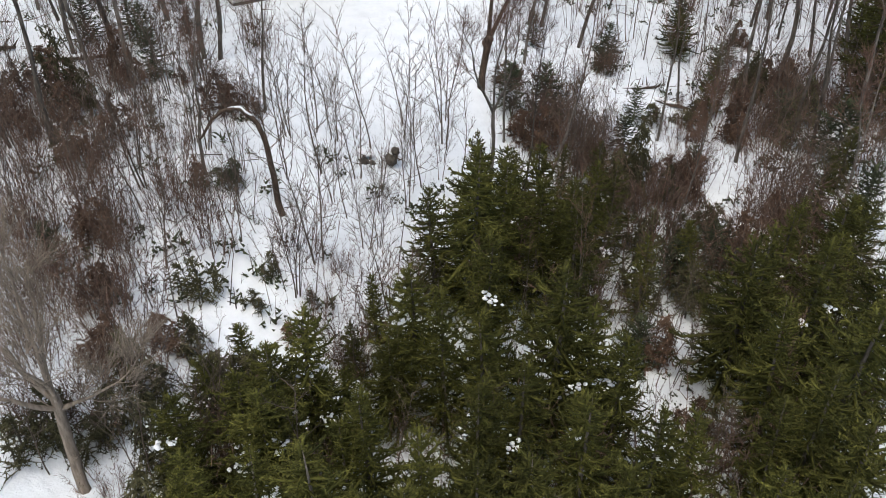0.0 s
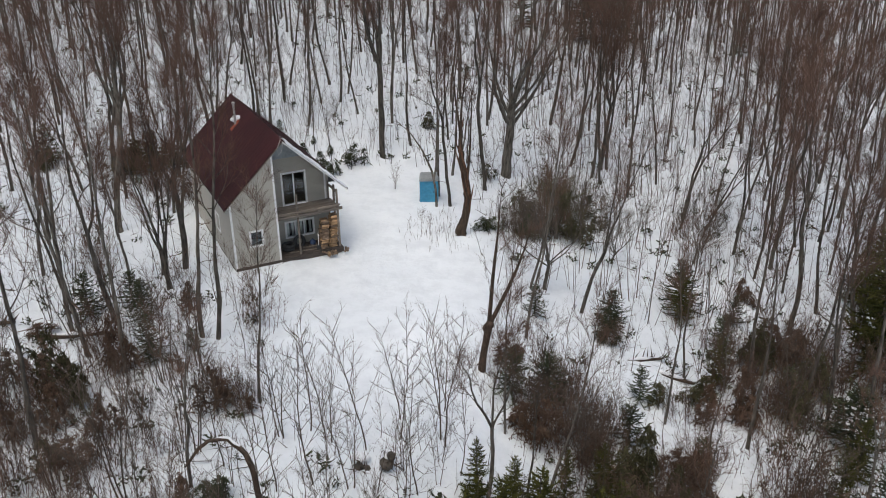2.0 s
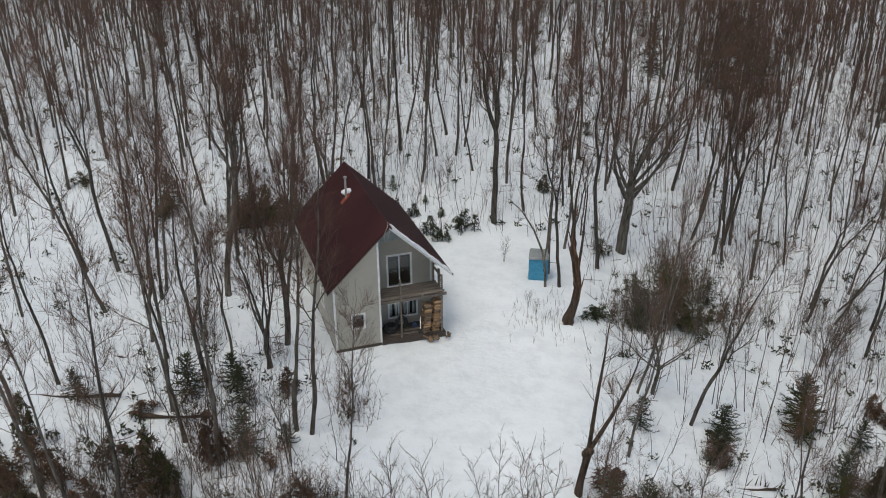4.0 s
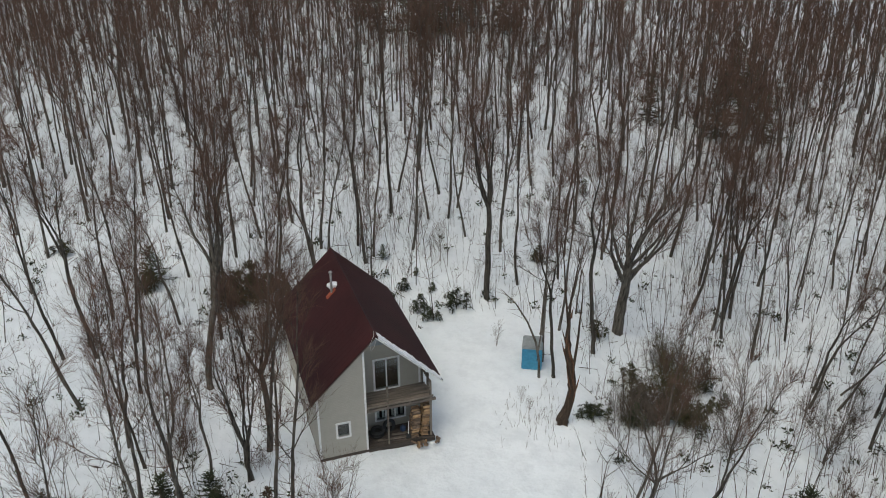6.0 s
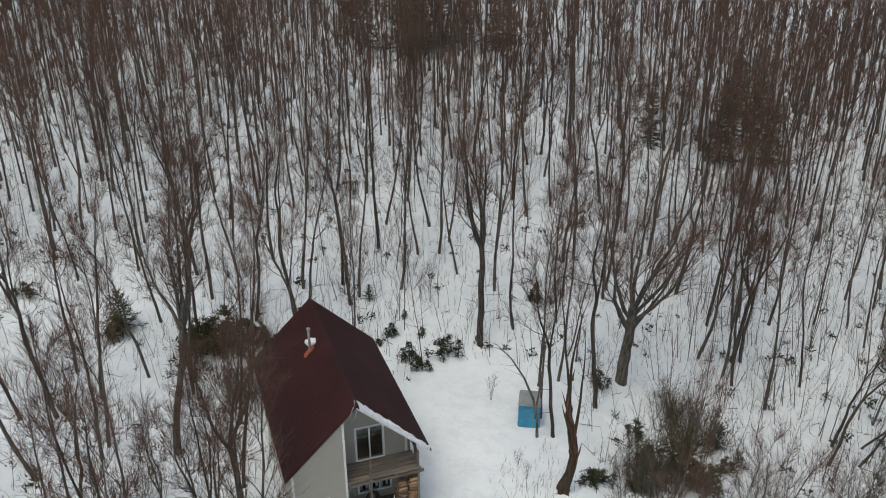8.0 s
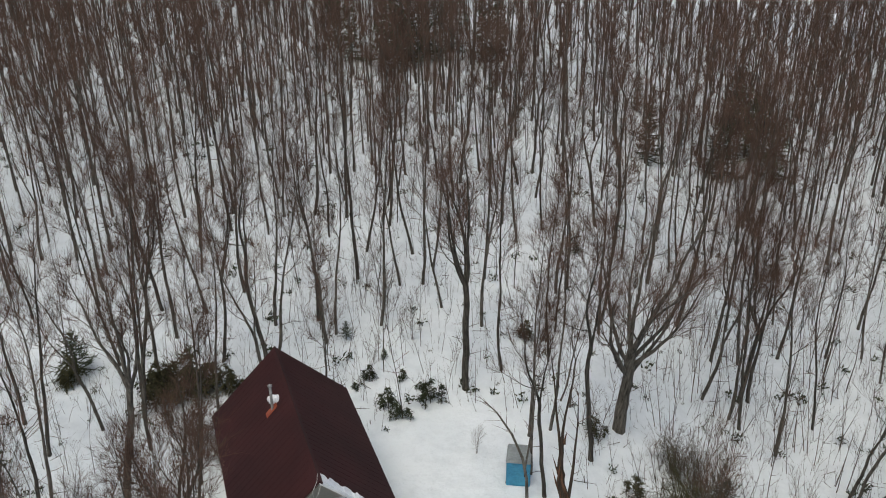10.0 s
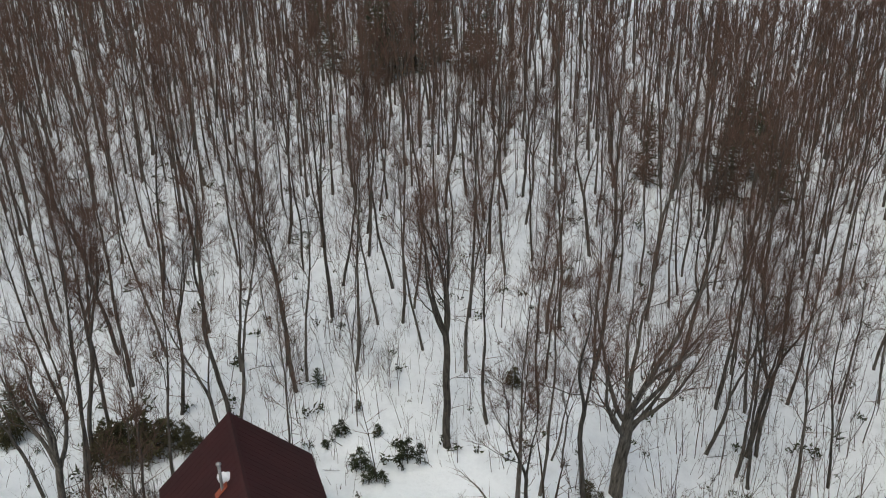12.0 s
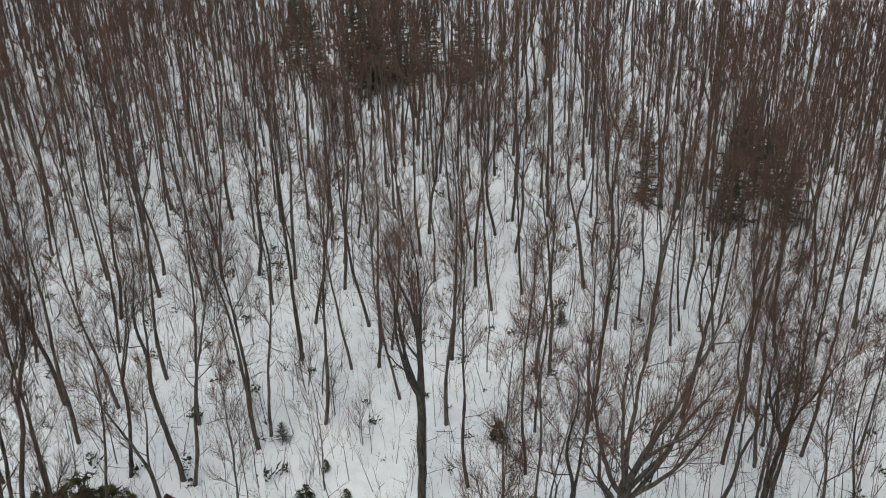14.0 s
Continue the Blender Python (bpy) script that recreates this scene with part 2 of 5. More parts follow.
POLES_B = [
    (1.6, 75.6, 14, 0.36, 0.05, -0.0), (11.7, 73.6, 16, 0.54, 0.02, -0.0), (10.8, 70.6, 14, 0.35, -0.03, 0.0), (21.3, 84.5, 14, 0.42, 0.03, -0.01),
    (-17.4, 48.3, 11, 0.29, 0.01, 0.0), (-27.2, 70.2, 17, 0.42, 0.05, 0.03), (-19.3, 68.3, 15, 0.36, 0.11, 0.06), (-16.9, 71.8, 17, 0.48, 0.01, 0.0),
    (-16.4, 72.5, 13, 0.26, 0.04, 0.02), (-13.6, 74.2, 16, 0.37, 0.13, 0.04), (-6.4, 75.2, 16, 0.33, 0.1, 0.01), (-16.6, 78.9, 18, 0.56, 0.0, 0.0),
    (-16.9, 82.9, 16, 0.29, 0.09, 0.03), (-13.1, 79.2, 16, 0.4, -0.03, -0.01), (-11.6, 79.2, 16, 0.35, 0.04, 0.01)]
POLES_C = [
    (-11.0, 80.9, 15, 0.28, 0.03, 0.01), (-15.9, 86.8, 17, 0.44, 0.08, 0.02), (-22.7, 87.9, 17, 0.5, 0.09, 0.03), (-6.6, 88.0, 16, 0.39, 0.02, 0.0),
    (-0.8, 79.9, 16, 0.35, -0.06, -0.0), (1.7, 76.6, 15, 0.38, 0.09, -0.0), (8.4, 72.8, 16, 0.48, 0.03, -0.0), (11.1, 70.0, 15, 0.43, 0.0, -0.0),
    (-35.2, 74.7, 16, 0.39, -0.03, -0.02), (-28.8, 84.2, 18, 0.55, 0.0, 0.0), (-27.5, 94.9, 17, 0.46, -0.03, -0.01), (-31.8, 98.3, 16, 0.43, 0.03, 0.02),
    (-0.6, 130.9, 15, 0.62, -0.12, -0.0), (10.2, 71.3, 14, 0.33, 0.06, -0.01), (-2.0, 64.7, 15, 0.41, -0.04, -0.0)]
POLES_D = [
    (-1.1, 65.2, 15, 0.29, 0.0, 0.0), (-0.6, 67.9, 9, 0.36, 0.19, 0.01), (-26.2, 52.7, 14, 0.4, -0.01, -0.01), (-19.9, 41.7, 15, 0.35, -0.04, -0.02),
    (-8.8, 36.1, 11, 0.29, 0.05, 0.02), (-16.5, 46.4, 13, 0.27, 0.02, 0.01),
    (4.1, 49.9, 13, 0.31, 0.1, -0.01), (15.7, 44.2, 14, 0.37, 0.05, -0.02), (19.1, 41.4, 14, 0.33, -0.04, 0.02),
    (12.2, 43.8, 11, 0.29, 0.07, -0.02), (4.3, 34.2, 10, 0.36, 0.21, -0.02), (18.3, 65.3, 11, 0.46, 0.37, -0.1)]
POLES_E = [
    (-19.8, 87.6, 17, 0.5, 0.01, 0.0), (-20.9, 72.7, 15, 0.34, 0.08, 0.0), (-25.2, 86.9, 15, 0.27, 0.01, 0.0), (-30.5, 81.7, 16, 0.4, 0.04, 0.0), (-26.6, 66.2, 16, 0.45, 0.02, 0.0),
    (-25.7, 62.3, 16, 0.38, 0.1, 0.02), (-1.6, 79.2, 15, 0.34, 0.05, 0.0), (-20.0, 97.3, 16, 0.4, 0.04, 0.0), (-37.3, 108.9, 17, 0.45, 0.08, 0.0), (-33.0, 106.4, 17, 0.44, 0.05, 0.0),
    (-33.7, 98.4, 15, 0.3, 0.06, 0.0), (-15.3, 105.2, 16, 0.37, 0.01, 0.0), (-24.6, 76.2, 16, 0.39, -0.03, 0.0), (-7.1, 80.4, 16, 0.4, 0.02, 0.0), (-12.9, 41.2, 16, 0.33, 0.05, 0.0), (-12.1, 41.0, 16, 0.32, 0.04, 0.0),
    (-22.5, 46.3, 14, 0.3, 0.0, 0.0), (-17.4, 51.9, 14, 0.33, 0.14, 0.0), (-17.3, 32.4, 15, 0.36, -0.03, 0.0), (3.6, 44.0, 13, 0.31, 0.11, 0.0), (14.3, 38.9, 13, 0.36, 0.02, 0.0), (12.8, 68.8, 15, 0.37, 0.0, 0.0),
    (18.4, 43.1, 14, 0.37, 0.08, 0.0), (20.4, 44.5, 14, 0.34, -0.02, 0.0), (-18.2, 39.6, 15, 0.33, -0.05, 0.0), (-15.8, 38.3, 15, 0.37, 0.04, 0.0), (-1.9, 61.2, 13, 0.3, 0.02, 0.0), (-26.9, 38.9, 15, 0.33, -0.08, 0.0),
    (-21.3, 33.2, 15, 0.34, -0.1, 0.0), (-19.0, 32.1, 14, 0.3, -0.1, 0.0)]
THINS = [(-14.4, 76.1, 13, 0.19, 0.12, 0.0), (-4.7, 79.5, 13, 0.19, 0.03, 0.0), (2.9, 72.5, 12, 0.2, 0.07, 0.0), (-24.3, 69.1, 12, 0.18, 0.02, 0.0), (-17.7, 72.8, 13, 0.2, 0.04, 0.0), (-15.4, 87.5, 14, 0.2, 0.02, 0.0)]
SPRUCES = [
    (0.8, 25.0, 7.5), (1.8, 25.9, 6.5), (-0.5, 25.4, 5), (3.2, 26.2, 6),
    (4.6, 25.9, 5.5), (-2.4, 22.4, 3), (-1.1, 21.7, 4.5), (1.2, 21.4, 6.5),
    (0.0, 19.3, 6), (1.3, 18.9, 6), (-3.8, 17.3, 5.5), (-4.4, 16.8, 5),
    (-1.7, 14.8, 6), (-2.9, 13.2, 6), (-0.2, 14.0, 6.5), (-1.4, 12.4, 6),
    (2.4, 14.4, 6), (4.4, 19.2, 6.5), (3.5, 20.2, 7), (5.1, 18.3, 6.5),
    (5.9, 16.2, 6), (6.9, 16.6, 6), (0.9, 15.9, 6.5), (2.1, 16.9, 6),
    (3.8, 15.9, 6.5)]
SPRUCES_B = [
    (11.4, 25.6, 6), (13.7, 25.0, 6.5), (14.6, 23.4, 7), (10.2, 23.5, 7), (12.2, 23.0, 7.5), (12.7, 20.2, 8), (10.6, 20.3, 7),
    (9.7, 17.4, 6), (10.8, 17.9, 7), (11.5, 16.5, 6.5), (17.6, 32.2, 3.5),
    (16.6, 33.7, 4.5), (9.0, 15.6, 5.5), (10.6, 15.1, 6),
    (-5.3, 15.8, 4.5),
    (-4.5, 15.0, 5), (-1.4, 19.5, 4), (-2.4, 14.6, 5), (4.9, 14.2, 6),
    (-4.3, 13.2, 5), (-6.0, 13.1, 4.5), (-0.5, 12.6, 6), (0.9, 13.7, 6),
    (7.5, 14.7, 5)]
FIRS = [
    (-15.6, 72.2, 1.2), (-32.0, 65.6, 3.0),
    (10.2, 62.2, 1.2),
    (-0.4, 84.9, 1)]
FIRS_B = [
    (13.6, 52.2, 3.2), (14.7, 46.3, 3), (16.7, 51.0, 2), (-17.6, 44.3, 2.2),
    (-16.5, 43.0, 2.4), (19.5, 39.6, 4),
    (19.2, 34.6, 3.5), (2.7, 39.5, 2.5), (4.4, 39.4, 3), (8.8, 48.7, 2),
    (9.1, 63.5, 1.8), (4.2, 46.8, 2.0)]
THICKETS = [
    (5.3, 40.1, 3.2), (3.7, 38.6, 3.0), (6.4, 38.0, 3.0), (5.3, 58.3, 3.6), (7.7, 63.0, 3.2), (3.9, 58.1, 2.6), (6.3, 63.9, 3.0)]
BRUSH = [
    (-22, 36, 3.0), (-20, 34.5, 3.0), (-14, 35, 3.0),
    (-17.9, 35.0, 3), (-13.9, 28.1, 3.4), (-12.5, 19.0, 3.6), (-11.1, 21.6, 3.4), (-13.4, 21.4, 3.6), (-10.2, 18.6, 3.0), (-13.5, 23.1, 3.4), (11.4, 26.6, 3.2), (12.9, 27.4, 3.4), (9.8, 28.6, 2.8),
    (-17.5, 40.6, 4), (-10.7, 35.8, 3.2), (-16.9, 39.0, 3), (-9.6, 36.3, 2),
    (8.4, 45.8, 2.4), (11.7, 40.3, 2.6), (15.8, 38.3, 4), (16.3, 46.1, 3.5), (19.3, 47.5, 4), (20.0, 44.6, 4),
    (25.7, 50.7, 4), (16.2, 41.4, 4),
    (15.9, 36.0, 4.4), (21.6, 45.2, 4.0), (16.7, 42.2, 3.6), (22.5, 44.0, 4.0),
    (14.4, 33.2, 4.0), (15.6, 32.4, 4.2), (13.4, 31.6, 3.6), (16.4, 33.8, 4.2), (15.0, 35.0, 3.8), (16.6, 31.4, 3.8), (11.6, 30.8, 3.0), (10.2, 32.6, 2.8), (3.6, 37.2, 2.8), (4.8, 36.4, 3.0), (12.2, 37.4, 2.8),
    (7.6, 33.2, 3.2), (9.0, 33.8, 3.0), (7.0, 35.8, 2.8), (9.6, 35.8, 2.8), (5.8, 34.8, 2.6), (8.2, 37.2, 2.6), (11.0, 37.0, 2.6), (6.2, 37.6, 2.4),
    (-18.4, 36.0, 3.2), (-17.1, 35.4, 3.0), (-16.2, 37.6, 2.8), (-10.8, 36.2, 2.6), (-9.9, 36.0, 2.2), (-15.4, 30.1, 3.2), (-17.3, 30.4, 3.0), (-14.8, 30.8, 3.0), (-19.6, 30.4, 3.0), (-13.6, 31.4, 2.8), (-12.0, 32.4, 2.4), (-22.9, 33.2, 2.6), (-20.9, 29.7, 3.0), (-18.1, 32.8, 2.6)]
SAPS = [
    (-3.5, 33.6, 7.8), (-5.7, 31.4, 7.6), (-2.4, 34.6, 7.2), (-5.4, 33.7, 6.4), (-1.5, 32.2, 6.4), (-0.3, 35.3, 7.6), (-7.0, 30.6, 7.6), (-4.0, 31.4, 5.6),
    (-6.2, 34.3, 6.4), (-7.4, 33.9, 6.0), (-2.3, 35.8, 5.6), (-0.5, 36.9, 6.2), (-4.7, 25.4, 7.6), (-12.5, 29.3, 7.2), (-10.1, 24.1, 7.0), (-6.9, 28.6, 6.8),
    (-2.0, 30.4, 6.4), (-4.2, 28.6, 6.6), (-9.4, 31.8, 6), (-11.2, 33.2, 6), (-11.9, 27.9, 6.5), (-8.0, 26.2, 6), (0.4, 33.6, 6), (-3.2, 27.0, 5)]
SAPS_B = [
    (-5.1, 62.4, 2.2), (16.3, 59.1, 6), (12.3, 67.7, 5), (15.5, 71.2, 5),
    (3.6, 53.9, 6), (4.5, 54.4, 5), (-2.2, 55.5, 1.5),
    (-2.8, 56.4, 1.5), (-15.1, 55.8, 4), (-26.3, 56.3, 3), (-16.8, 72.3, 4),
    (-15.6, 76.7, 5), (-11.0, 72.5, 4), (-13.0, 67.8, 4), (-13.2, 74.5, 5),
    (1.7, 64.9, 5), (1.2, 62.7, 4), (15.9, 64.2, 4), (13.2, 63.2, 4),
    (-29.6, 48.0, 6), (-22.4, 47.7, 6), (-21.5, 49.3, 5)]
SPRUCES_C = [(-6.1, 19.4, 2.6), (-6.7, 17.5, 3.2), (-6.5, 14.9, 4.2), (-4.1, 15.3, 4.6), (-3.3, 17.3, 3.6), (-2.7, 18.1, 3.2), (-1.6, 19.0, 3.6), (-2.9, 20.5, 2.6), (4.8, 33.4, 3), (9.7, 29.0, 3.5)]
FIRS_C = [(-4.8, 23.4, 0.7)]
BROWN_CLUMPS = [
    (-20.5, 37.0, 1.6, 2.6), (-24.5, 36.5, 1.6, 2.0), (-19.8, 33.8, 2.2, 2.8), (-17.0, 33.8, 1.8, 2.4), (-22.4, 35.2, 2.0, 2.8), (-18.6, 36.9, 1.8, 2.6), (-24.4, 34.4, 2.2, 2.6), (-14.8, 33.2, 1.6, 2.2), (14.6, 41.2, 2.4, 3.0), (4.1, 36.8, 3.0, 2.6), (14.8, 34.0, 2.2, 2.6), (6.4, 36.4, 2.0, 2.0), (10.4, 36.4, 1.8, 2.0), (18.8, 46.4, 2.2, 2.8),
    (-10.2, 19.6, 2.2, 2.2), (-9.0, 20.4, 1.8, 2.0), (-11.4, 22.0, 2.0, 2.4), (7.9, 24.2, 1.8, 3.0), (8.6, 21.0, 1.6, 2.6), (12.4, 30.5, 2.6, 3.2), (-12.6, 25.5, 2.0, 2.2), (-5.1, 21.5, 1.0, 1.0),
    (12.6, 40.5, 1.5, 2.4), (15.8, 44.4, 1.3, 1.6), (11.3, 35.2, 2.6, 3.4), (19.6, 48.3, 3.2, 2.1), (18.1, 54.5, 2.0, 1.8), (2.4, 41.5, 2.0, 1.4), (-16.0, 38.1, 2.0, 3.4),
    (-10.6, 35.5, 1.9, 3.0), (-9.1, 35.4, 1.0, 1.1), (-14.5, 44.3, 1.4, 1.7), (-13.3, 38.5, 0.9, 1.2), (-15.2, 31.4, 1.7, 1.7), (-18.3, 32.7, 1.0, 2.1), (-21.5, 41.3, 1.6, 0.8), (-10.3, 29.9, 0.9, 1.5)]
OLIVE_CLUMPS = [
    (8.0, 59.2, 2.4, 2.8), (4.4, 58.8, 2.0, 2.6), (6.6, 59.6, 2.6, 3.4), (3.9, 61.5, 1.4, 2.0), (9.2, 61.0, 1.3, 1.8),
    (5.2, 31.8, 2.4, 2.8), (8.4, 30.6, 2.4, 3.0), (3.2, 31.4, 2.0, 2.2),
    (-8.5, 22.9, 1.7, 1.9), (-6.6, 22.7, 0.9, 1.1), (-6.3, 24.4, 0.9, 1.2), (-7.8, 16.0, 2.6, 3.0), (-7.4, 13.9, 2.6, 3.2), (-9.3, 16.9, 2.2, 2.4), (-5.8, 19.0, 1.8, 2.2), (-7.0, 18.8, 1.6, 1.8), (-9.3, 18.4, 2.2, 2.8), (-8.1, 20.4, 1.6, 2.2), (-10.7, 16.2, 2.4, 2.4), (-6.6, 18.7, 1.8, 2.4), (11.6, 25.8, 2.6, 3.0), (13.2, 25.6, 2.4, 3.0), (9.6, 27.5, 2.4, 2.6), (7.4, 28.0, 2.0, 2.8),
    (10.0, 31.4, 2.2, 2.6), (6.4, 32.8, 2.2, 2.6), (9.9, 34.6, 2.0, 2.2), (11.8, 32.6, 2.2, 2.4), (8.4, 34.6, 3.2, 4.4), (17.2, 47.0, 2.4, 3.2), (10.3, 41.6, 1.8, 1.3), (-17.5, 35.4, 2.4, 4.0), (-25.4, 37.6, 1.5, 3.6), (-26.2, 35.2, 3.2, 2.6), (-22.6, 33.4, 2.2, 2.0), (-23.4, 30.9, 2.6, 2.6), (19.2, 44.0, 3.0, 3.0), (16.4, 46.0, 2.6, 2.8), (12.9, 42.4, 2.4, 1.6), (17.6, 41.6, 2.6, 3.0), (-25.8, 32.8, 2.6, 2.6), (-16.2, 31.3, 1.6, 1.8), (-23.5, 65.0, 4.8, 3.8), (-25.4, 64.2, 2.6, 2.6), (-21.6, 65.6, 2.2, 2.4), (-31.7, 64.6, 2.4, 2.2),
    (-41.1, 67.9, 1.8, 1.6), (-3.3, 73.7, 1.6, 1.8), (1.6, 65.6, 1.5, 1.3)]
GREEN_CLUMPS = [
    (8.4, 47.0, 2.7, 1.8), (-8.8, 29.9, 2.0, 1.3), (-11.1, 65.6, 1.5, 1.6), (-9.8, 64.9, 0.9, 0.9), (-8.6, 66.4, 1.7, 2.0), (-12.9, 68.1, 1.2, 1.3), (-12.5, 70.4, 0.7, 0.7), (-10.8, 68.4, 0.9, 0.9), (-10.4, 64.9, 1.2, 1.1), (-9.4, 67.6, 0.7, 0.6), (-13.6, 67.0, 0.8, 0.6), (4.2, 57.0, 2.0, 2.0), (5.5, 58.4, 1.8, 1.7), (1.9, 56.4, 2.1, 1.6)]
SPRUCES_D = [
    (2.3, 28.5, 5.5), (3.6, 29.5, 5.2), (5.5, 28.8, 5.4), (6.6, 30.3, 4.6), (1.0, 28.4, 5.0), (4.5, 27.4, 5.5), (7.4, 26.6, 4.0), (13.0, 28.0, 5.5), (15.2, 28.2, 6.0), (16.8, 29.6, 5.0), (14.2, 29.8, 4.5),
    (23.9, 47.2, 8.0), (25.6, 49.5, 7.0), (24.8, 44.5, 6.0), (26.3, 55.6, 5.0), (27.8, 56.8, 6.0), (1.1, 32.7, 3.1), (2.7, 33.1, 2.4), (6.6, 34.2, 3.0), (-22.0, 121.0, 10.5), (-24.6, 124.0, 9.5), (-19.4, 123.5, 9.0), (-17.0, 126.0, 8.5), (-31.7, 126.0, 8.0), (-28.5, 122.0, 8.5), (31.0, 106.0, 7.0), (16.5, 110.4, 7.0), (12.7, 104.7, 8.0), (5.7, 104.1, 7.5), (17.8, 106.1, 6.5), (15.2, 116.4, 6.5), (-13.1, 123.8, 8.5), (-11.5, 125.5, 8.0), (16.1, 117.4, 7.2),
    (4.8, 115.3, 4.0), (18.5, 117.1, 5.5), (20.2, 114.2, 4.5), (-34.3, 133.8, 6.0), (-22.1, 124.5, 7.5), (14.0, 43.9, 3.4), (19.1, 37.7, 3.6), (13.3, 50.6, 3.3)]

# ---- house ----
SIDING = two_tone("greige_siding", (0.39, 0.368, 0.318), (0.43, 0.405, 0.35), 0.4, 0.6, speckle=0.2)
# the same siding a little darker: the shade of the recess put into its colour
WALL_IN = two_tone("shaded_siding", (0.37, 0.35, 0.3), (0.41, 0.388, 0.335), 0.4, 0.6, speckle=0.2)
TRIM = two_tone("white_trim", (0.74, 0.74, 0.73), (0.84, 0.84, 0.83), 2.0, 0.5)
ROOF = two_tone("maroon_metal", (0.027, 0.0078, 0.0083), (0.047, 0.013, 0.0135), 0.35, 0.6, metal=0.0, vary=0.06, spec=0.22, speckle=0.3)
GABLE = two_tone("blue_grey_panel", (0.27, 0.31, 0.33), (0.34, 0.38, 0.4), 1.0, 0.6)
WOOD_GREY = two_tone("weathered_boards", (0.10, 0.085, 0.07), (0.24, 0.2, 0.165), 1.6, 0.85, (0.6, 6, 6), vary=0.2, bumpy=0.01)
WOOD_DARK = two_tone("dark_wet_boards", (0.035, 0.028, 0.023), (0.095, 0.075, 0.062), 1.6, 0.8, (0.6, 5, 5), vary=0.2, bumpy=0.01)
SPLIT = two_tone("split_firewood", (0.26, 0.155, 0.08), (0.56, 0.37, 0.21), 3.0, 0.85, vary=0.4)
SPLIT_BARK = two_tone("firewood_bark", (0.09, 0.06, 0.04), (0.24, 0.17, 0.12), 5.0, 0.9, vary=0.3)
STEEL = two_tone("galvanised_steel", (0.24, 0.23, 0.22), (0.4, 0.39, 0.38), 4.0, 0.45, metal=0.6)
RUST = two_tone("rusty_flashing", (0.22, 0.05, 0.025), (0.4, 0.1, 0.05), 5.0, 0.7)
BLACK = two_tone("black_rubber", (0.02, 0.02, 0.02), (0.045, 0.045, 0.045), 6.0, 0.7)
BLUE = two_tone("blue_plastic", (0.04, 0.24, 0.4), (0.075, 0.34, 0.52), 0.9, 0.5, bumpy=0.004)
BLUE_CAN = two_tone("deep_blue_plastic", (0.02, 0.04, 0.09), (0.03, 0.06, 0.14), 3.0, 0.5)
ROOF_GREY = two_tone("grey_translucent_roof", (0.2, 0.22, 0.22), (0.32, 0.34, 0.34), 1.2, 0.5)
CURTAIN = two_tone("white_curtain", (0.6, 0.6, 0.57), (0.75, 0.74, 0.7), 1.0, 0.9, (14, 1, 0.3))
FLOOR_IN = two_tone("plank_floor", (0.12, 0.08, 0.05), (0.2, 0.14, 0.09), 1.0, 0.7)


def clapboard(m):
    """Adds the laps of the boards, 0.11 m high, as relief."""
    nt = m.node_tree
    b = nt.nodes["Principled BSDF"]
    co = nt.nodes.new("ShaderNodeTexCoord")
    sep = nt.nodes.new("ShaderNodeSeparateXYZ")
    mul = nt.nodes.new("ShaderNodeMath")
    mul.operation = "MULTIPLY"
    mul.inputs[1].default_value = 1 / 0.11
    fr = nt.nodes.new("ShaderNodeMath")
    fr.operation = "FRACT"
    nt.links.new(co.outputs["Object"], sep.inputs[0])
    nt.links.new(sep.outputs["Z"], mul.inputs[0])
    nt.links.new(mul.outputs[0], fr.inputs[0])
    bump(nt, b, fr.outputs[0], 0.7, 0.012)


clapboard(SIDING)
clapboard(WALL_IN)


def glass_material():
    m, nt, b = shade("window_glass", 0.03)
    b.inputs["Base Color"].default_value = (0.8, 0.88, 0.9, 1)
    b.inputs["Transmission Weight"].default_value = 1.0
    b.inputs["IOR"].default_value = 1.5
    return m


GLASS = glass_material()
HOUSE_Z = 4.05
house = new("house")
house.matrix_world = pose(-13.09, 48.54, HOUSE_Z, 0, 0, 29.5)
tagged(house, "two-storey greige cabin with a steep maroon metal roof in snow", "house")
W, D, RIDGE, MID, REC = 6.5, 11.0, 7.45, 2.72, 1.6
RU, SLOPE = 3.38, 0.957


def roof_w(u):
    """Height of the underside of the roof at u."""
    return RIDGE - abs(u - RU) * SLOPE - 0.02


def wall_with_holes(u0, u1, holes, v0, v1, top, bottom=0.0):
    """A wall in strips round its openings; top gives the height at u."""
    cuts = sorted({u0, u1, RU if u0 < RU < u1 else u0, *[h[0] for h in holes], *[h[1] for h in holes]})
    bms = []
    for a, b in zip(cuts, cuts[1:]):
        z = bottom
        for h in sorted([h for h in holes if h[0] <= a and h[1] >= b], key=lambda q: q[2]):
            bms.append(box(a, b, v0, v1, z, h[2]))
            z = h[3]
        bms.append(prism([(a, z), (b, z), (b, top(b)), (a, top(a))], v0, v1))
    return join(*bms)


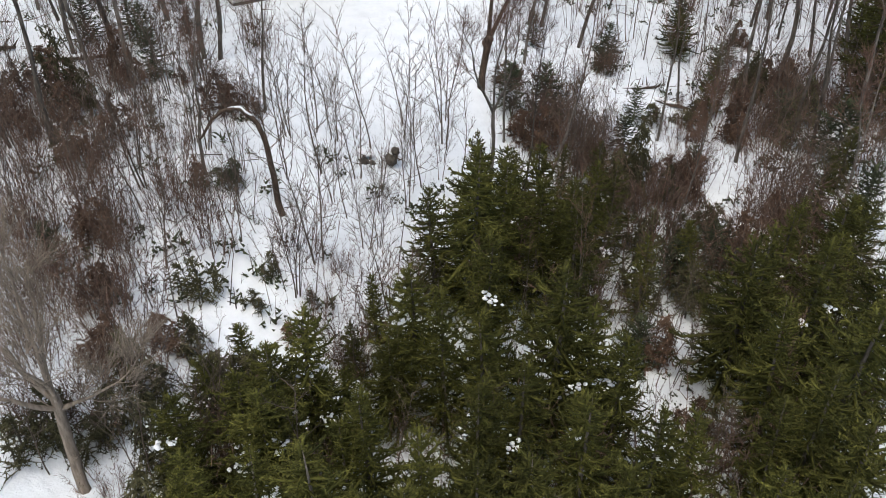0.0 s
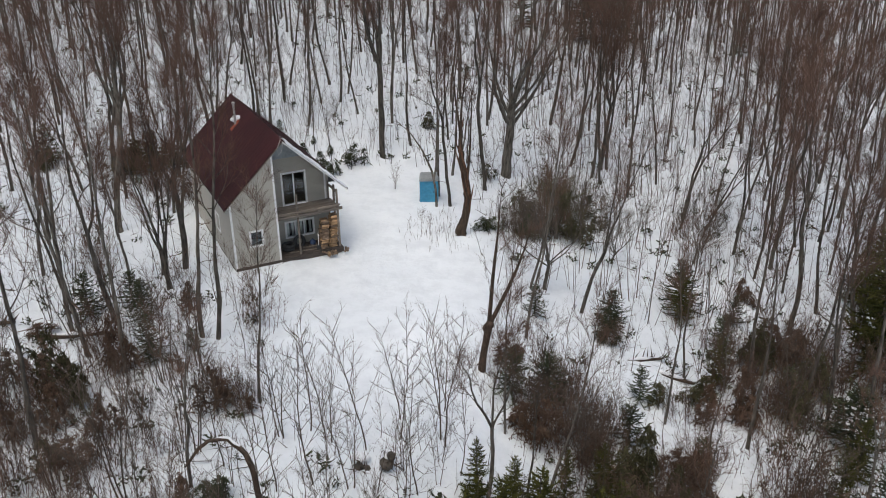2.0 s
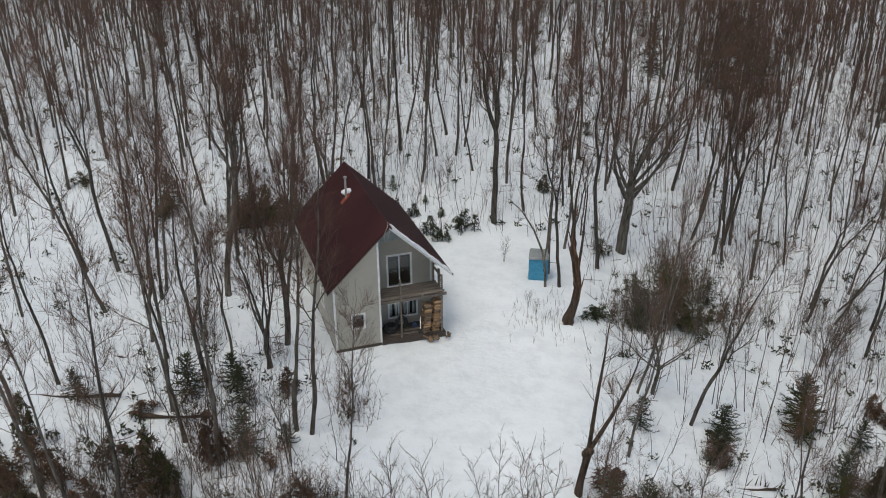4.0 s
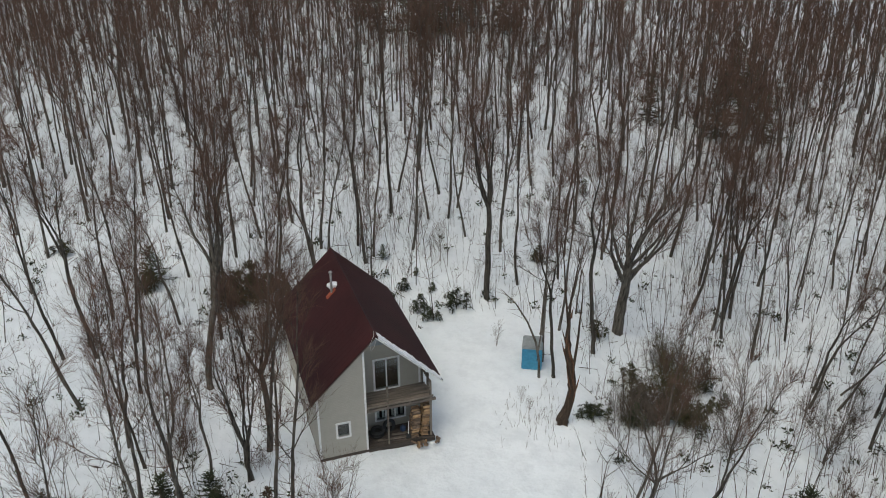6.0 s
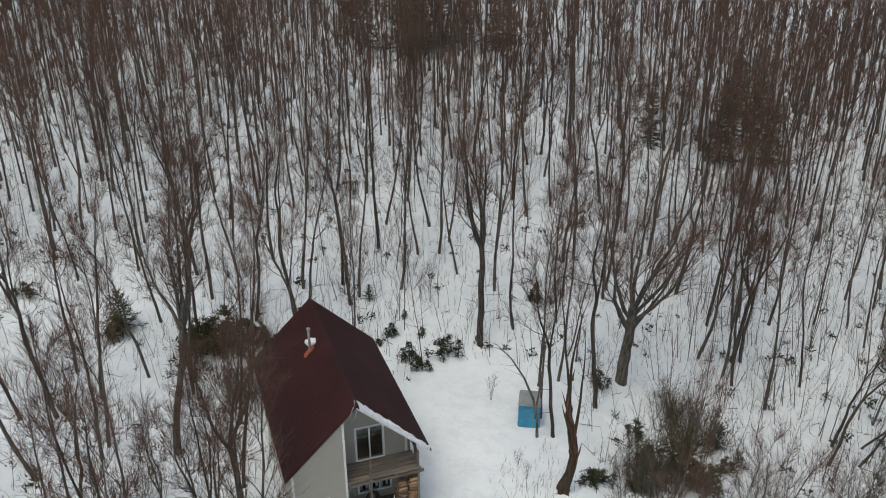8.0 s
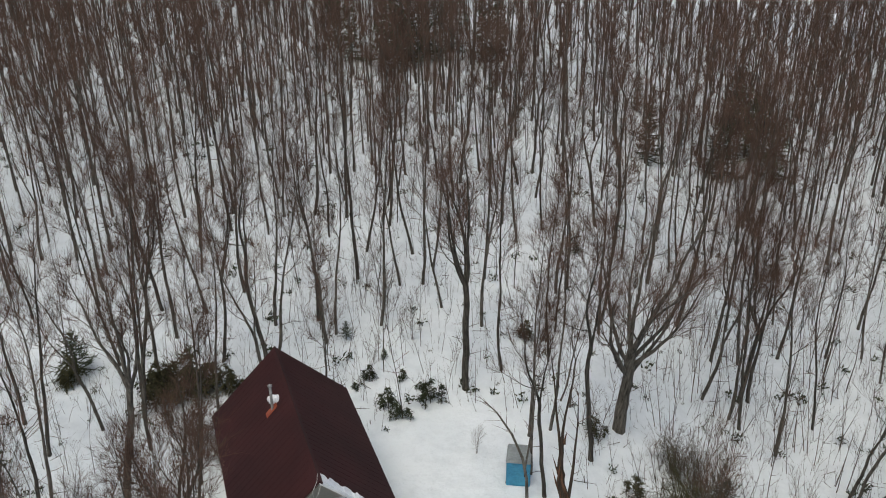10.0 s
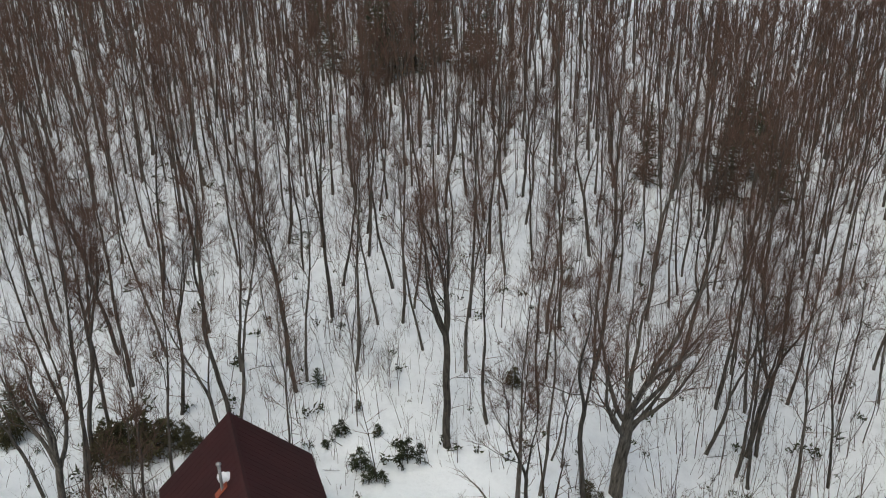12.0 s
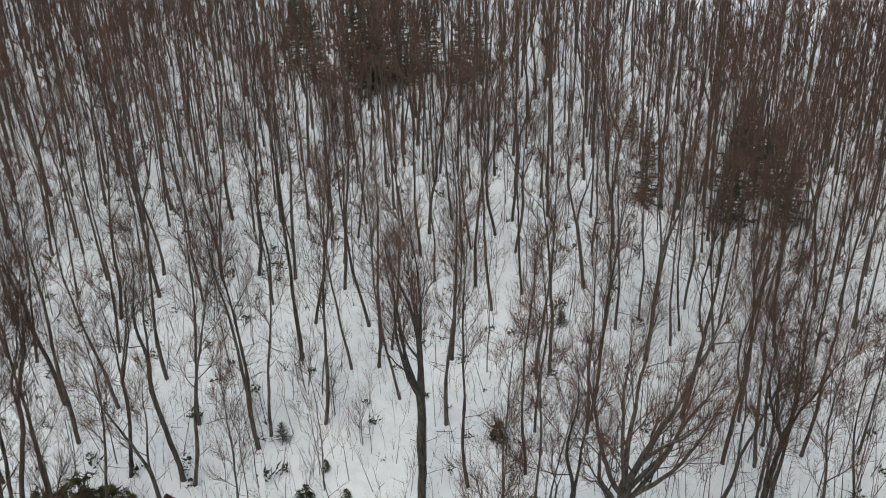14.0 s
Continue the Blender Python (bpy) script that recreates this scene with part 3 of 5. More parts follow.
def window_unit(name, u0, u1, w0, w1, v, lights, label, curtain=False):
    """A window in the wall whose outer face is at v: casing, sash bars, panes."""
    c = 0.11
    fr = join(box(u0 - c, u0, v - 0.03, v + 0.12, w0 - c, w1 + c), box(u1, u1 + c, v - 0.03, v + 0.12, w0 - c, w1 + c),
              box(u0, u1, v - 0.03, v + 0.12, w1, w1 + c), box(u0, u1, v - 0.045, v + 0.12, w0 - c, w0))
    win = part(name, fr, TRIM, house, label)
    step = (u1 - u0) / lights
    for i in range(lights):
        if i:
            part("mullion", box(u0 + i * step - 0.035, u0 + i * step + 0.035, v + 0.0, v + 0.09, w0, w1), TRIM, win)
        p = part("pane", box(u0 + i * step + (0.035 if i else 0), u0 + (i + 1) * step - (0.035 if i < lights - 1 else 0), v + 0.05, v + 0.06, w0, w1), GLASS, win)
        p.visible_shadow = False
        if curtain:
            part("curtain", box(u0 + i * step + 0.05, u0 + i * step + step * 0.36, v + 0.16, v + 0.19, w0, w1), CURTAIN, win)
            part("curtain", box(u0 + (i + 1) * step - step * 0.36, u0 + (i + 1) * step - 0.05, v + 0.16, v + 0.19, w0, w1), CURTAIN, win)
    return win


SMALL = (1.05, 1.68, 1.42, 2.24)
DOOR = (3.65, 5.0, 2.93, 4.84)
LOWER = (3.64, 5.3, 0.8, 1.7)
part("foundation", join(box(-0.02, W, 0.02, D, -0.8, 0.0), box(MID, W, -0.02, 0.06, -0.8, 0.16)), WOOD_DARK, house, "dark timber foundation skirt")
part("front_wall", wall_with_holes(0, MID, [SMALL], 0, 0.15, roof_w), SIDING, house)
part("recess_side_wall", prism([(MID - 0.15, 0), (MID, 0), (MID, roof_w(MID)), (MID - 0.15, roof_w(MID - 0.15))], 0.15, REC + 0.15), WALL_IN, house)
part("recessed_wall", wall_with_holes(MID, W - 0.15, [DOOR, LOWER], REC, REC + 0.15, roof_w), WALL_IN, house)
part("left_wall", box(0, 0.15, 0.15, D - 0.15, 0, roof_w(0.0)), SIDING, house)
part("right_wall", box(W - 0.15, W, REC, D - 0.15, 0, roof_w(W) + 0.02), SIDING, house)
part("back_wall", wall_with_holes(0, W, [], D - 0.15, D, roof_w), SIDING, house)
part("upper_floor", box(0.15, W - 0.15, REC + 0.15, D - 0.15, 2.68, 2.85), FLOOR_IN, house)
part("gable_panel", prism([(MID, 5.86), (RU + (RIDGE - 5.9) / SLOPE - 0.06, 5.86), (RU, RIDGE - 0.06), (MID, roof_w(MID) - 0.04)], REC - 0.035, REC - 0.004), GABLE, house, "pale blue-grey gable panel")
for u, v, w0, w1 in ((-0.02, -0.02, 0.0, roof_w(0.06)), (MID - 0.1, -0.02, 0.0, roof_w(MID - 0.1) - 0.03), (W - 0.29, REC - 0.03, 2.86, roof_w(W - 0.2))):
    part("corner_trim", box(u, u + 0.11, v, v + 0.025 if v > 0 else v + 0.09, w0, w1), TRIM, house, "white corner board")
window_unit("small_window", *SMALL, 0.0, 1, "small square window with white casing")
window_unit("patio_door", *DOOR, REC, 2, "two-panel sliding glass door with white frame")
window_unit("lower_window", *LOWER, REC, 3, "three-light window with white frame and curtains", True)
part("side_window", join(box(-0.02, 0.01, 3.2, 3.3, 1.2, 2.4), box(-0.02, 0.01, 4.1, 4.2, 1.2, 2.4), box(-0.02, 0.01, 3.3, 4.1, 2.3, 2.4), box(-0.02, 0.01, 3.3, 4.1, 1.2, 1.3)), TRIM, house)


def roof_slope(sign):
    """One roof plane, from the ridge to the eave, with its seams."""
    top = RIDGE + 0.1
    run = 3.73
    bm = bmesh.new()
    pts = [(RU, 0.0), (RU + sign * run, 0.0)]
    q = []
    for v in (-0.12, 11.32):
        for u, _ in pts:
            z = top - abs(u - RU) * SLOPE
            q.append(((u, v, z), (u, v, z - 0.1)))
    vs = [(bm.verts.new(a), bm.verts.new(b)) for a, b in q]
    for a, b in ((0, 1), (1, 3), (3, 2), (2, 0)):
        bm.faces.new((vs[a][0], vs[b][0], vs[b][1], vs[a][1]))
    bm.faces.new([vs[i][0] for i in (0, 1, 3, 2)])
    bm.faces.new([vs[i][1] for i in (0, 1, 3, 2)])
    bmesh.ops.recalc_face_normals(bm, faces=bm.faces[:])
    slope = part("roof", bm, ROOF, house, "steep smooth maroon metal roof plane")
    rib = None
    for i in range(29):
        v = -0.1 + i * 0.4075
        if rib is None:
            sh = Shape()
            a, b = Vector((RU + sign * 0.12, v, top - 0.12 * SLOPE + 0.004)), Vector((RU + sign * (run - 0.01), v, top - (run - 0.01) * SLOPE + 0.004))
            sh.tube([a, b], [0.0045, 0.0045], 4, True)
            rib = shape_part("seam", sh, ROOF, slope)
            v0 = v
        else:
            o = rib.copy()
            scene.collection.objects.link(o)
            o.location.y = v - v0
    return slope


roof_l, roof_r = roof_slope(-1), roof_slope(1)
part("ridge_cap", prism([(RU - 0.16, RIDGE + 0.1 - 0.15), (RU, RIDGE + 0.13), (RU + 0.16, RIDGE + 0.1 - 0.15), (RU, RIDGE + 0.09)], -0.14, 11.34), ROOF, house)
for sign in (-1, 1):
    u1 = RU + sign * 3.73
    e = RIDGE + 0.1 - 3.73 * SLOPE
    part("rake_board", prism([(RU, RIDGE - 0.01), (u1, e - 0.1), (u1, e - 0.18), (RU, RIDGE - 0.1)], -0.11, -0.07), TRIM if sign > 0 else WOOD_GREY, house)
    part("soffit", box(min(u1, RU + sign * 3.0), max(u1, RU + sign * 3.0), REC if sign > 0 else 0.15, D, e - 0.13, e - 0.11), TRIM, house)


def ridge_snow():
    """A ragged strip of snow lying along the front edge of the right roof plane."""
    rng = random.Random(5)
    bm = bmesh.new()
    n = 34
    rows = []
    for i in range(n + 1):
        u = RU + 0.15 + (3.5) * i / n
        z = RIDGE + 0.1 - (u - RU) * SLOPE
        wid = 0.34 + 0.26 * max(0, 1 - i / n) + rng.uniform(-0.1, 0.14)
        if i > 26:
            wid *= 0.55
        hgt = 0.06 + rng.uniform(0, 0.1)
        rows.append([bm.verts.new((u, -0.15, z - 0.08)), bm.verts.new((u, -0.16, z + hgt * 0.8)), bm.verts.new((u, -0.1 + wid * 0.5, z + hgt)), bm.verts.new((u, -0.12 + wid, z + 0.004))])
    for a, b in zip(rows, rows[1:]):
        for j in range(3):
            bm.faces.new((a[j], b[j], b[j + 1], a[j + 1]))
    bm.faces.new(rows[0])
    bm.faces.new(rows[-1][::-1])
    bmesh.ops.recalc_face_normals(bm, faces=bm.faces[:])
    ob = part("snow_strip", bm, SNOW_CAP, None)
    ob.matrix_world = house.matrix_world.copy()
    tagged(ob, "ragged strip of snow on the roof's front edge", "snow")


ridge_snow()

# flue on the left roof plane
FU, FV = 2.48, 6.9
fz = RIDGE + 0.1 - (RU - FU) * SLOPE
sh = Shape()
sh.tube([Vector((FU, FV, fz - 0.1)), Vector((FU, FV, fz + 1.35))], [0.07, 0.07], 12, True)
flue = shape_part("flue_pipe", sh, STEEL, house, "galvanised stove flue", True)
sh = Shape()
sh.tube([Vector((FU, FV, fz + 1.36)), Vector((FU, FV, fz + 1.42)), Vector((FU, FV, fz + 1.5))], [0.12, 0.12, 0.0], 12)
shape_part("flue_cap", sh, STEEL, flue)
part("flue_flashing", prism([(FU - 0.3, fz - 0.28), (FU + 0.22, fz + 0.26), (FU + 0.22, fz + 0.29), (FU - 0.34, fz - 0.29)], FV - 0.2, FV + 0.2), RUST, flue, "rusty red flue flashing")
sh = Shape()
rng = random.Random(3)
sh.blob((FU + 0.22, FV + 0.42, fz + 0.26), 0.33, rng, 0.7, 9, 5)
sh.blob((FU + 0.1, FV + 0.7, fz + 0.16), 0.24, rng, 0.6, 8, 5)
cap = shape_part("snow_patch", sh, SNOW_CAP, None, smooth=True)
cap.matrix_world = house.matrix_world.copy()
tagged(cap, "patch of snow caught behind the flue", "snow")

# a loose pale cable that loops over the front of the ridge
sh = Shape()
loop = [Vector((RU + 0.02, 0.3, RIDGE + 0.16)), Vector((RU - 0.1, -0.12, RIDGE + 0.1)), Vector((RU - 0.35, -0.2, RIDGE - 0.35)), Vector((RU - 0.3, -0.22, RIDGE - 0.75)), Vector((RU - 0.1, -0.2, RIDGE - 0.5)), Vector((RU + 0.02, -0.18, RIDGE - 0.1))]
sh.tube(loop, [0.01] * 6, 5)
shape_part("cable", sh, CURTAIN, house, "loose pale cable looped over the ridge end")

# porch and balcony
for i in range(11):
    v = 0.0 + i * 0.145
    part("deck_board", box(MID + 0.01, W + 0.05, v, v + 0.138, 2.8 + 0.003 * (i % 2), 2.84), WOOD_GREY, house)
    part("porch_board", box(MID + 0.01, W + 0.1, v - 0.05, v + 0.088, 0.19 + 0.003 * (i % 3), 0.24), WOOD_DARK, house)
part("balcony_beam", box(MID, W + 0.2, -0.1, 0.0, 2.68, 2.84), WOOD_GREY, house)
part("balcony_edge", box(MID, W + 0.04, -0.16, -0.104, 2.98, 3.08), WOOD_GREY, house)
for u in (2.8, 3.92, 5.2, 6.42):
    part("edge_block", box(u - 0.05, u + 0.05, -0.104, -0.05, 2.84, 3.06), WOOD_GREY, house)
part("sill_board", box(-0.02, MID, -0.035, 0.02, -0.5, 0.15), WOOD_DARK, house, "dark damp timber sill")
part("porch_beam", box(MID, W + 0.12, -0.13, -0.06, -0.1, 0.2), WOOD_DARK, house)
for u, w0, w1, t in ((3.92, 0.24, 4.1, 0.05), (6.42, 0.24, 2.62, 0.06), (6.42, 2.84, 3.98, 0.055)):
    part("porch_post", box(u - t, u + t, -0.05, 0.06, w0, w1, 0.008), WOOD_GREY, house)
part("side_post", box(6.44, 6.56, 0.7, 0.82, 0.24, 4.0, 0.008), WOOD_GREY, house)
part("side_post", box(6.38, 6.44, REC - 0.1, REC - 0.04, 0.24, 4.0), WOOD_GREY, house)
part("porch_rail", box(6.42, 6.5, 0.08, REC - 0.1, 3.7, 3.82), WOOD_GREY, house)


def on_porch(name, label, cat):
    ob = new(name)
    ob.matrix_world = house.matrix_world.copy()
    return tagged(ob, label, cat)


def firewood():
    rng = random.Random(11)
    pile = on_porch("firewood_stack", "tall stack of split orange-brown firewood on the porch", "firewood")
    master = []
    for k in range(4):
        sh = Shape()
        n = rng.choice((3, 4, 5))
        sh.tube([Vector((0, 0, 0)), Vector((0, 0.42, 0))], [0.075, 0.075], n, True)
        sh.f.append((0, 2, 1))
        master.append(sh)
    meshes = [mesh_of("log", *m.arrays(), SPLIT if i != 1 else SPLIT_BARK) for i, m in enumerate(master)]
    for row in range(17):
        w = 0.33 + row * 0.118
        for col, (u, own) in enumerate(((5.26, meshes[1]), (5.84, None))):
            if col == 0 and row > 14:
                continue
            for dv in (0.06, 0.19, 0.32, 0.45, 0.58):
                bark = own is not None and rng.random() < 0.6 or rng.random() < 0.12
                o = new("log", meshes[1] if bark else meshes[rng.choice((0, 2, 3))])
                o.parent = pile
                o.matrix_local = pose(u + 0.42 + 0.012 * row + rng.uniform(-0.06, 0.05), dv + rng.uniform(-0.03, 0.03), w + rng.uniform(-0.02, 0.02), 0, rng.uniform(-5, 5), 90 + rng.uniform(-9, 9)) @ pose(0, 0, 0, 0, rng.uniform(0, 360), 0)
    for i in range(8):
        one = on_porch("loose_log", "split log lying in the snow below the porch", "log")
        sh = Shape()
        r = rng.uniform(0.06, 0.1)
        sh.tube([Vector((-0.22, 0, 0)), Vector((0.22, 0, 0.02))], [r, r], 6, True)
        sh.f.append((0, 2, 1))
        sh.f.append((0, 3, 2))
        sh.f.append((0, 4, 3))
        shape_part("log_body", sh, SPLIT if i % 4 == 0 else SPLIT_BARK, one)
        u = rng.uniform(5.3, 6.9)
        one.matrix_world = house.matrix_world @ pose(u, rng.uniform(-0.65, -0.28), 0.08 + rng.uniform(0, 0.08), 0, 0, rng.uniform(0, 180))
        one["group"] = "loose logs"


firewood()


def porch_things():
    rng = random.Random(4)
    for k, (u, v, w, tilt) in enumerate(((3.45, 0.95, 0.36, 0), (3.5, 0.95, 0.56, 0), (4.25, 1.2, 0.55, 75))):
        t = on_porch("tyre", "black rubber tyre lying on the porch", "tyre")
        bm = bmesh.new()
        ring = []
        for i in range(24):
            a = 2 * math.pi * i / 24
            ring.append([bm.verts.new(((0.32 + 0.1 * math.cos(b)) * math.cos(a), (0.32 + 0.1 * math.cos(b)) * math.sin(a), 0.11 * math.sin(b))) for b in [2 * math.pi * j / 8 for j in range(8)]])
        for i in range(24):
            for j in range(8):
                bm.faces.new((ring[i][j], ring[(i + 1) % 24][j], ring[(i + 1) % 24][(j + 1) % 8], ring[i][(j + 1) % 8]))
        part("tread", bm, BLACK, t)
        t.matrix_world = house.matrix_world @ pose(u, v, w, tilt, 0, 15)
        t["group"] = "tyres"
    can = on_porch("blue_jug", "dark blue plastic jug standing on the porch", "jug")
    sh = Shape()
    sh.tube([Vector((0, 0, 0)), Vector((0, 0, 0.05)), Vector((0, 0, 0.38)), Vector((0, 0, 0.45)), Vector((0, 0, 0.46)), Vector((0, 0, 0.52))], [0.15, 0.17, 0.17, 0.1, 0.04, 0.04], 12, True)
    shape_part("jug_body", sh, BLUE_CAN, can, smooth=True)
    can.matrix_world = house.matrix_world @ pose(4.95, 0.75, 0.24)
    broom = on_porch("shovel", "pale-handled shovel leaning on the firewood", "shovel")
    sh = Shape()
    sh.tube([Vector((0, 0, 0.3)), Vector((0.05, 0.1, 1.1))], [0.022, 0.022], 6, True)
    shape_part("handle", sh, TRIM, broom)
    part("blade", box(-0.14, 0.14, -0.03, 0.0, 0.0, 0.32, 0.008), BLACK, broom)
    broom.matrix_world = house.matrix_world @ pose(5.1, 0.1, 0.24)
    for i in range(5):
        plank = on_porch("plank", "grey board lying along the porch edge", "plank")
        part("board", box(-0.9, 0.9, -0.07, 0.07, 0, 0.035), WOOD_GREY if i % 2 else WOOD_DARK, plank)
        plank.matrix_world = house.matrix_world @ pose(3.8 + 0.45 * i, 0.2 + 0.1 * i % 0.5, 0.245 + 0.037 * i, 0, 0, rng.uniform(-6, 6))
        plank["group"] = "porch planks"


porch_things()


def blue_shelter():
    """A blue plastic cabin with a grey lid, sunk a little into the snow."""
    s = new("blue_shelter")
    x, y = -2.55, 60.85
    part("body", join(box(-0.56, 0.56, -0.68, 0.68, -0.2, 1.5, 0.03), *[box(-0.6, 0.6, -0.72, 0.72, z, z + 0.07, 0.02) for z in (0.02, 0.74, 1.44)]), BLUE, s)
    part("door", join(box(-0.42, 0.42, -0.715, -0.69, 0.12, 1.42, 0.01), *[box(-0.36, 0.36, -0.735, -0.716, z, z + 0.1, 0.008) for z in (0.25, 0.5, 0.9, 1.15)]), BLUE, s)
    part("corner_post", box(-0.6, -0.52, -0.72, -0.64, -0.2, 1.5, 0.02), BLUE, s)
    part("corner_post", box(0.52, 0.6, -0.72, -0.64, -0.2, 1.5, 0.02), BLUE, s)
    bm = box(-0.64, 0.64, -0.76, 0.76, 1.5, 1.66)
    for v in bm.verts:
        if v.co.z > 1.6:
            v.co.x *= 0.88
            v.co.y *= 0.9
    bmesh.ops.bevel(bm, geom=bm.edges[:], offset=0.03, segments=2, affect="EDGES")
    part("roof", bm, ROOF_GREY, s, "grey weathered lid")
    part("handle", box(0.3, 0.34, -0.77, -0.73, 0.7, 0.86), BLACK, s)
    s.matrix_world = pose(x, y, gz(x, y) - 0.12, 0, 0, 2) @ Matrix.Diagonal((1.08, 1.04, 1.06, 1))
    tagged(s, "small blue plastic cabin with a grey lid beside bare trees", "outhouse")


blue_shelter()

# ---- trees ----


def bent(start, way, length, steps, rng, wander, rise=0.0):
    """A wandering line from start."""
    pts = [start.copy()]
    d = way.normalized()
    for i in range(steps):
        d = (d + Vector((rng.uniform(-1, 1), rng.uniform(-1, 1), rng.uniform(-0.6, 0.6))) * wander + Vector((0, 0, rise))).normalized()
        pts.append(pts[-1] + d * (length / steps))
    return pts


def at(pts, k):
    s = k * (len(pts) - 1)
    i = min(int(s), len(pts) - 2)
    return pts[i].lerp(pts[i + 1], s - i), (pts[i + 1] - pts[i]).normalized()


def side_way(d, angle, turn):
    s = d.cross(Vector((0.3, 0.9, 0.2))).normalized()
    s = (s * math.cos(turn) + d.cross(s) * math.sin(turn)).normalized()
    return (d * math.cos(angle) + s * math.sin(angle)).normalized()


def bare_tree(seed, h, r, kind, twigs=1.0, simple=False, fork_at=None, spread=1.0):
    """Trunk and crown of a leafless broadleaf tree. kind: pole (one stem), fork (stems part low), oak (a vase of limbs), thin."""
    rng = random.Random(seed)
    trunk, crown = Shape(), Shape()
    far = simple and twigs < 1
    sides = 4 if simple else 7
    fine = 0.022 if far else 0.0135 if simple else 0.0085

    def spray(pts, count, length, lo=0.1):
        """Fine shoots that sweep up from a branch, each with a few side shoots."""
        for i in range(count):
            p, d = at(pts, lo + (1 - lo) * (i + rng.random()) / count)
            w = (side_way(d, rng.uniform(0.2, 0.8), rng.uniform(0, 6.28)) + Vector((0, 0, 0.24))).normalized()
            n = length * rng.uniform(0.5, 1.3)
            e = p + w * n
            crown.blade(p, e, fine)
            for j in range(0 if far else 1 if simple else 3):
                q = p.lerp(e, rng.uniform(0.15, 0.8))
                x = (side_way(w, rng.uniform(0.3, 0.8), rng.uniform(0, 6.28)) + Vector((0, 0, 0.15))).normalized()
                crown.blade(q, q + x * n * rng.uniform(0.3, 0.65), fine * 0.75)

    def branch(p, d, ln, rb, subs, shoots, up=0.13):
        """A side branch that bends upward, with its own lesser branches and shoots."""
        steps = 2 if simple else 4
        b = bent(p, d, ln, steps, rng, 0.26, up)
        rb = max(rb, 0.017)
        (crown if simple else trunk).tube(b, [rb * (1 - 0.8 * j / steps) for j in range(steps)] + [0], 3)
        spray(b, shoots, max(1.0, ln * 0.5), 0.25)
        for i in range(subs):
            k = 0.25 + 0.7 * (i + rng.random()) / subs
            q, e = at(b, k)
            l2 = ln * rng.uniform(0.3, 0.55) * (1.2 - 0.5 * k)
            c = bent(q, side_way(e, rng.uniform(0.35, 0.85), rng.uniform(0, 6.28)), l2, 2, rng, 0.2, 0.15)
            if simple:
                crown.blade(c[0], c[2], 0.022)
            else:
                crown.tube(c, [rb * 0.45, rb * 0.3, 0], 3)
            spray(c, shoots, max(0.9, l2 * 0.8))

    def limbs_on(stem, ln, rb, count, lo, reach, subs, shoots, wide=(0.4, 0.95)):
        for i in range(count):
            k = lo + (0.97 - lo) * (i + rng.random()) / count
            p, d = at(stem, k)
            n = ln * rng.uniform(*reach) * (1.3 - 0.85 * k)
            branch(p, side_way(d, rng.uniform(*wide), i * 2.4 + rng.uniform(-0.7, 0.7)), n, rb * rng.uniform(0.26, 0.4) * (1.12 - 0.8 * k), subs, shoots)
        spray(stem[int(len(stem) * 0.62):], shoots * 2, 1.6)

    subs, shoots = (0, 16) if far else (4, 7) if simple else (3, 3) if twigs < 0.7 else (5, 6)
    count = 9 if far else 10 if simple else 14
    if kind in ("pole", "thin"):
        steps = 6 if simple else 24
        main = bent(Vector((0, 0, -0.5)), Vector((rng.uniform(-0.04, 0.04), rng.uniform(-0.04, 0.04), 1)), h + 0.5, steps, rng, 0.05 if simple else 0.1, 0.18 if simple else 0.34)
        trunk.tube(main, [r * (1.35 if i == 0 else rng.uniform(0.86, 1.12)) * (1 - 0.92 * (i / steps) ** 0.95) for i in range(steps)] + [0], sides)
        if kind == "thin":
            count, subs, shoots = count - 4, min(subs, 3), shoots if far else 3
        limbs_on(main, h, r, count, 0.43, (0.1, 0.24), subs, shoots)
        low, dead = main[:int(steps * 0.5) + 1], (0 if simple else 5)
    else:
        split = fork_at or rng.uniform(0.32, 0.5) * h
        main = bent(Vector((0, 0, -0.5)), Vector((rng.uniform(-0.05, 0.05), rng.uniform(-0.05, 0.05), 1)), split + 0.5, 4 if simple else 10, rng, 0.13, 0.22)
        n = len(main) - 1
        trunk.tube(main, [r * 1.4] + [r * rng.uniform(0.93, 1.06) * (1 - 0.24 * i / n) for i in range(1, n + 1)], sides)
        lead = (rng.choice((2, 2, 3)) if spread < 1.3 else 4) if kind == "fork" else (9 if spread < 1.5 else 6)
        t0 = rng.uniform(0, 6.28)
        for i in range(lead):
            if kind == "fork":
                a, ln, rb, p = rng.uniform(0.14, 0.4) * spread, (h - split) * rng.uniform(0.78, 1.02), r * (0.7 if i == 0 else 0.55), main[-1]
            else:
                a = 0.1 if i == 0 else min(1.25, (0.2 + 0.95 * (i / lead)) * spread ** 0.4)
                ln, rb, p = (h - split) * (1.0 - 0.28 * a) * rng.uniform(0.88, 1.05), r * rng.uniform(0.36, 0.58), at(main, 1 - (0.32 if spread < 1.2 else 0.14) * i / lead)[0]
            b = bent(p - Vector((0, 0, 0.12)), side_way(Vector((0, 0, 1)), a, t0 + i * 2.4 + rng.uniform(-0.4, 0.4)), ln, 4 if simple else 12, rng, 0.17, 0.12 if kind == "fork" else 0.125 if spread < 1.2 else 0.085)
            m = len(b) - 1
            trunk.tube(b, [rb * (1 - 0.88 * (j / m) ** 0.85) for j in range(m)] + [0], 4 if simple else 5)
